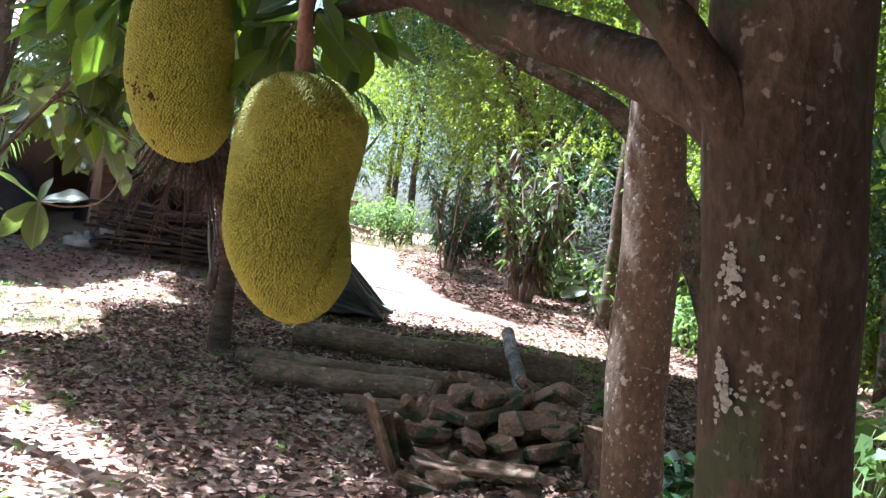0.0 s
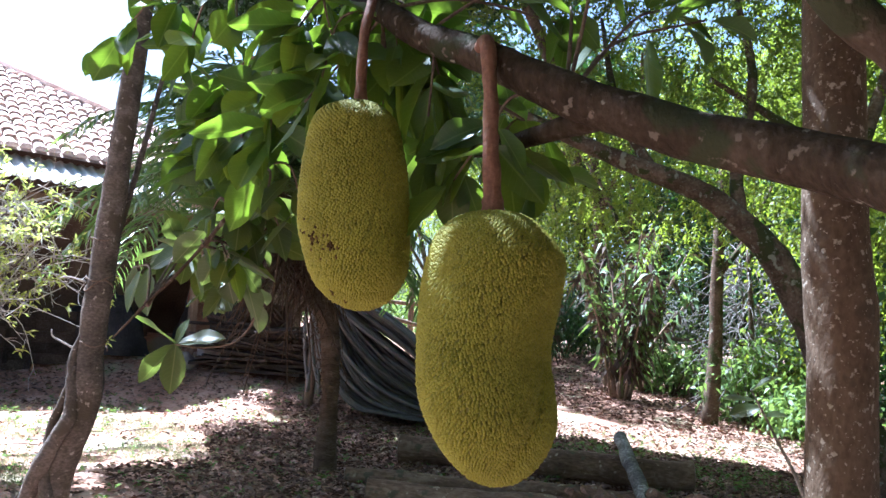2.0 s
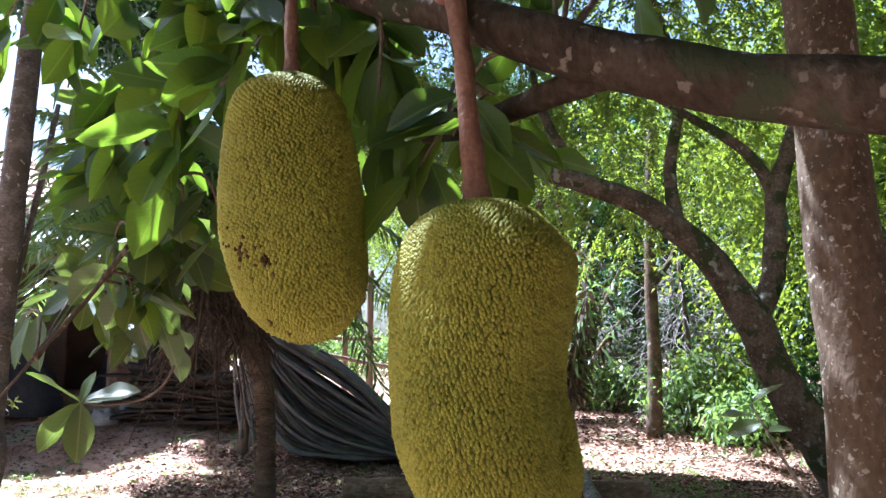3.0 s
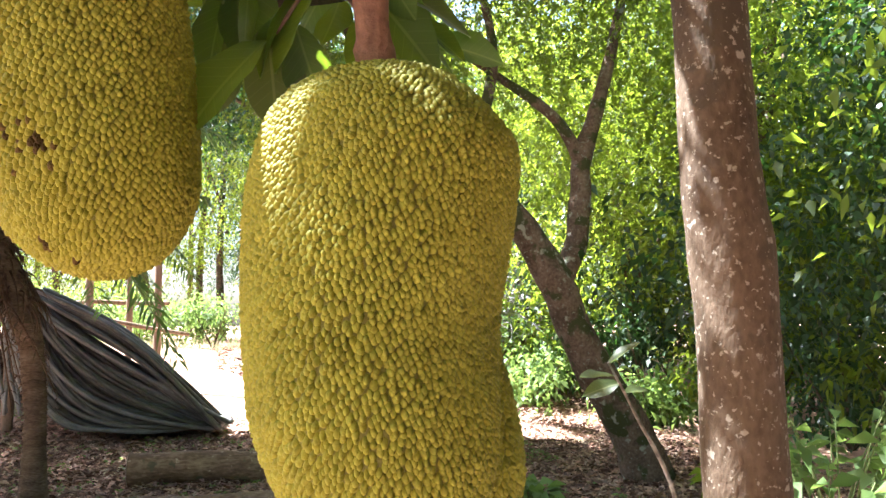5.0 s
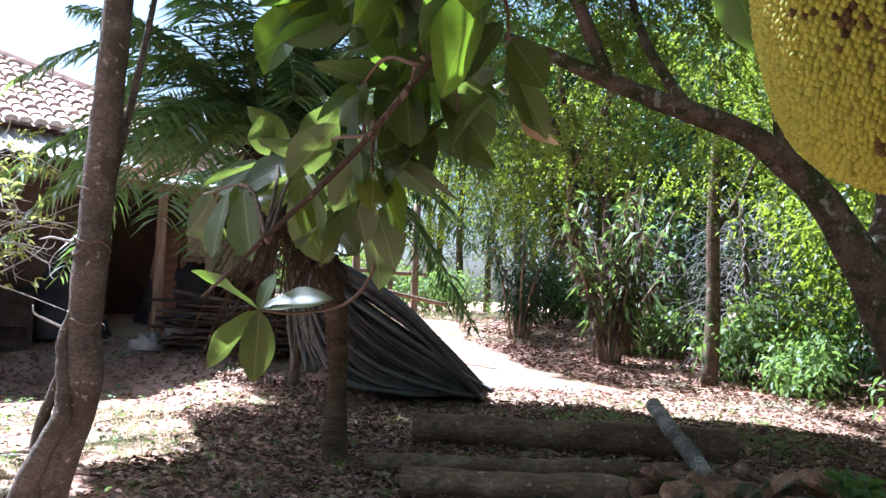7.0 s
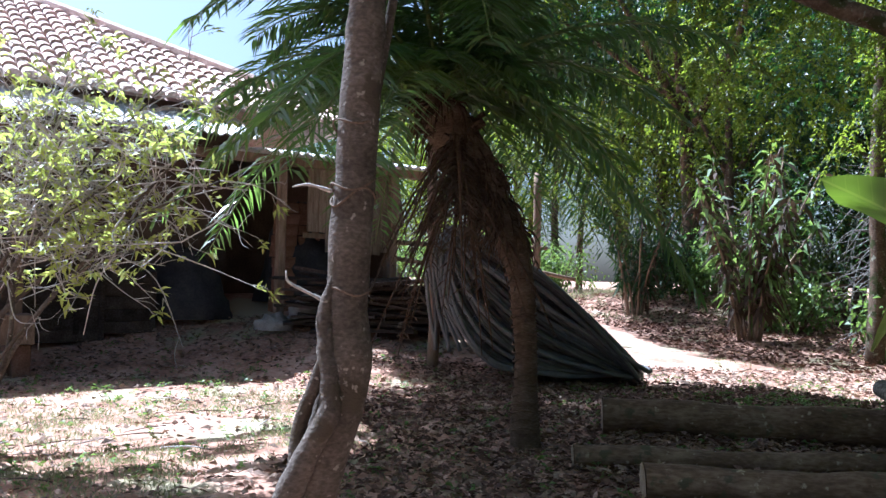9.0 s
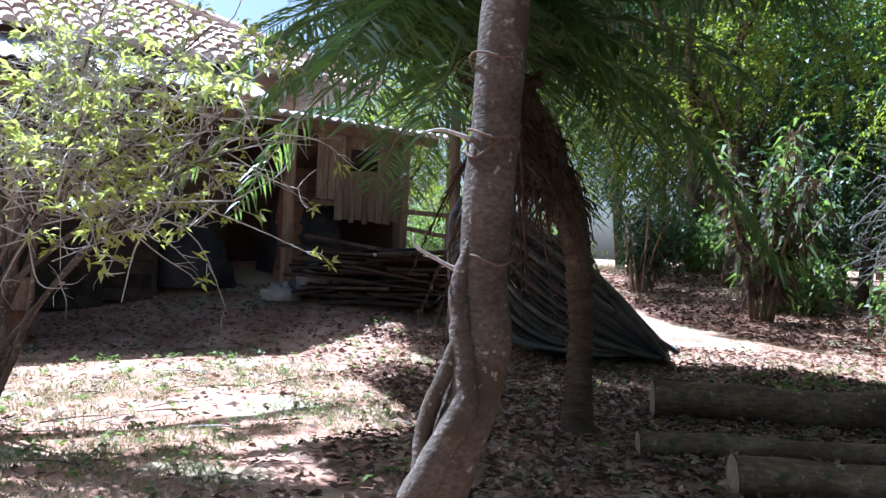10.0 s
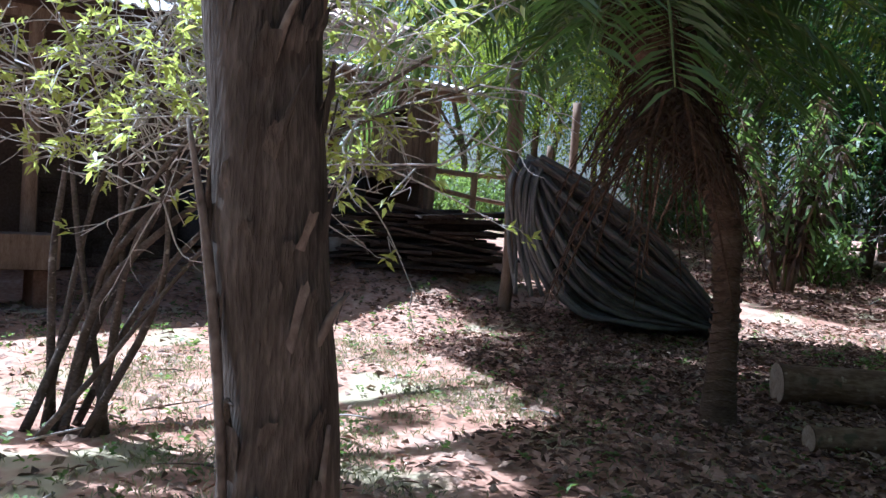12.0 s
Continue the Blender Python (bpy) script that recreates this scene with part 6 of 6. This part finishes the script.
# dark mulch fills only the unlit ground, so its colour deepens the shade
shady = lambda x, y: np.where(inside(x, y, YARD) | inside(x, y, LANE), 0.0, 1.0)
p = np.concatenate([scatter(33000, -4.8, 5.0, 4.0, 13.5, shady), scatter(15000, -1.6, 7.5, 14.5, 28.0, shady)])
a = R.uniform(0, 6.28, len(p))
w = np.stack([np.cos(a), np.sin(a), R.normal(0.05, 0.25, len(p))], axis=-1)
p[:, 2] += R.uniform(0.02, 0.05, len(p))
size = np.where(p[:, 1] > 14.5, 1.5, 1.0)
tagged(link_quads("mulch", leaves_at(p, unit(w), size * R.uniform(0.04, 0.115, len(p)), size * R.uniform(0.02, 0.05, len(p)), 0.05), M_SHADE_MULCH), "dark brown leaf mulch, laid to deepen the shade under the trees", "leaf litter", kind="stuff")


def tufts(n, x0, x1, y0, y1, keep, blades, h):
    c = scatter(n, x0, x1, y0, y1, keep)
    b = np.repeat(c, blades, axis=0) + np.concatenate([R.normal(0, 0.045, (len(c) * blades, 2)), np.zeros((len(c) * blades, 1))], axis=1)
    w = unit(np.stack([R.normal(0, 0.55, len(b)), R.normal(0, 0.55, len(b)), np.ones(len(b))], axis=-1))
    return leaves_at(b, w, R.uniform(0.5, 1.2, len(b)) * h, 0.009, 0.25)


sunny = lambda x, y: np.clip(np.exp(-((x + 5.2) / 2.2) ** 2 - ((y - 8.8) / 3.2) ** 2) * (0.5 + 0.8 * np.sin(2.3 * x + 1) * np.sin(1.9 * y)), 0, 1)
tagged(link_quads("grass", np.concatenate([tufts(11000, -9, -2.6, 4, 13, sunny, 9, 0.075), tufts(2600, 0.5, 6, 9, 22, lambda x, y: 0.25 + 0.3 * np.sin(x) * np.sin(y), 8, 0.10), tufts(1800, -8, 8, 21, 34, lambda x, y: 0.8 + 0 * x, 9, 0.35), tufts(400, -3, 2, 3, 12, lambda x, y: 0.5 + 0 * x, 7, 0.10)]), M_GRASS), "sparse dry grass tufts on the sunlit earth", "grass", kind="stuff")
weeds = scatter(900, -8.5, 3, 3.5, 14)
weeds = np.concatenate([weeds, scatter(650, -0.8, 3.0, 10.0, 12.6, lambda x, y: 0.5 + 0.45 * np.sin(2.1 * x) * np.sin(1.7 * y))])
weeds = np.repeat(weeds, 7, axis=0) + R.normal(0, 0.02, (len(weeds) * 7, 3)) * np.array([1, 1, 0])
wa = R.uniform(0, 6.28, len(weeds))
weeds[:, 2] += R.uniform(0.01, 0.07, len(weeds))
tagged(link_quads("weeds", leaves_at(weeds, unit(np.stack([np.cos(wa), np.sin(wa), R.uniform(0.1, 0.8, len(wa))], axis=-1)), R.uniform(0.03, 0.07, len(wa)), 0.025, 0.2), M_BRIGHTLEAF), "small green weeds among the litter", "weeds", kind="stuff")
for k in range(60):
    x, y = R.uniform(-6.5, 1.5), R.uniform(4, 11)
    a, L = R.uniform(0, 6.28), R.uniform(0.2, 0.6)
    z = float(ground_z(x, y)) + 0.02
    v, f = tube([(0, 0, 0), (L / 2 * math.cos(a) + 0.03, L / 2 * math.sin(a), 0.02), (L * math.cos(a), L * math.sin(a), 0.01)], [0.007, 0.006, 0.003], 5, 4, 0.1)
    ob = link("fallen_twig", v, f, M_DEADTWIG if k % 2 else M_TWIG)
    ob.location = (x, y, z)
    tagged(ob, "dry fallen twig on the leaf litter", "twig", "fallen twigs")
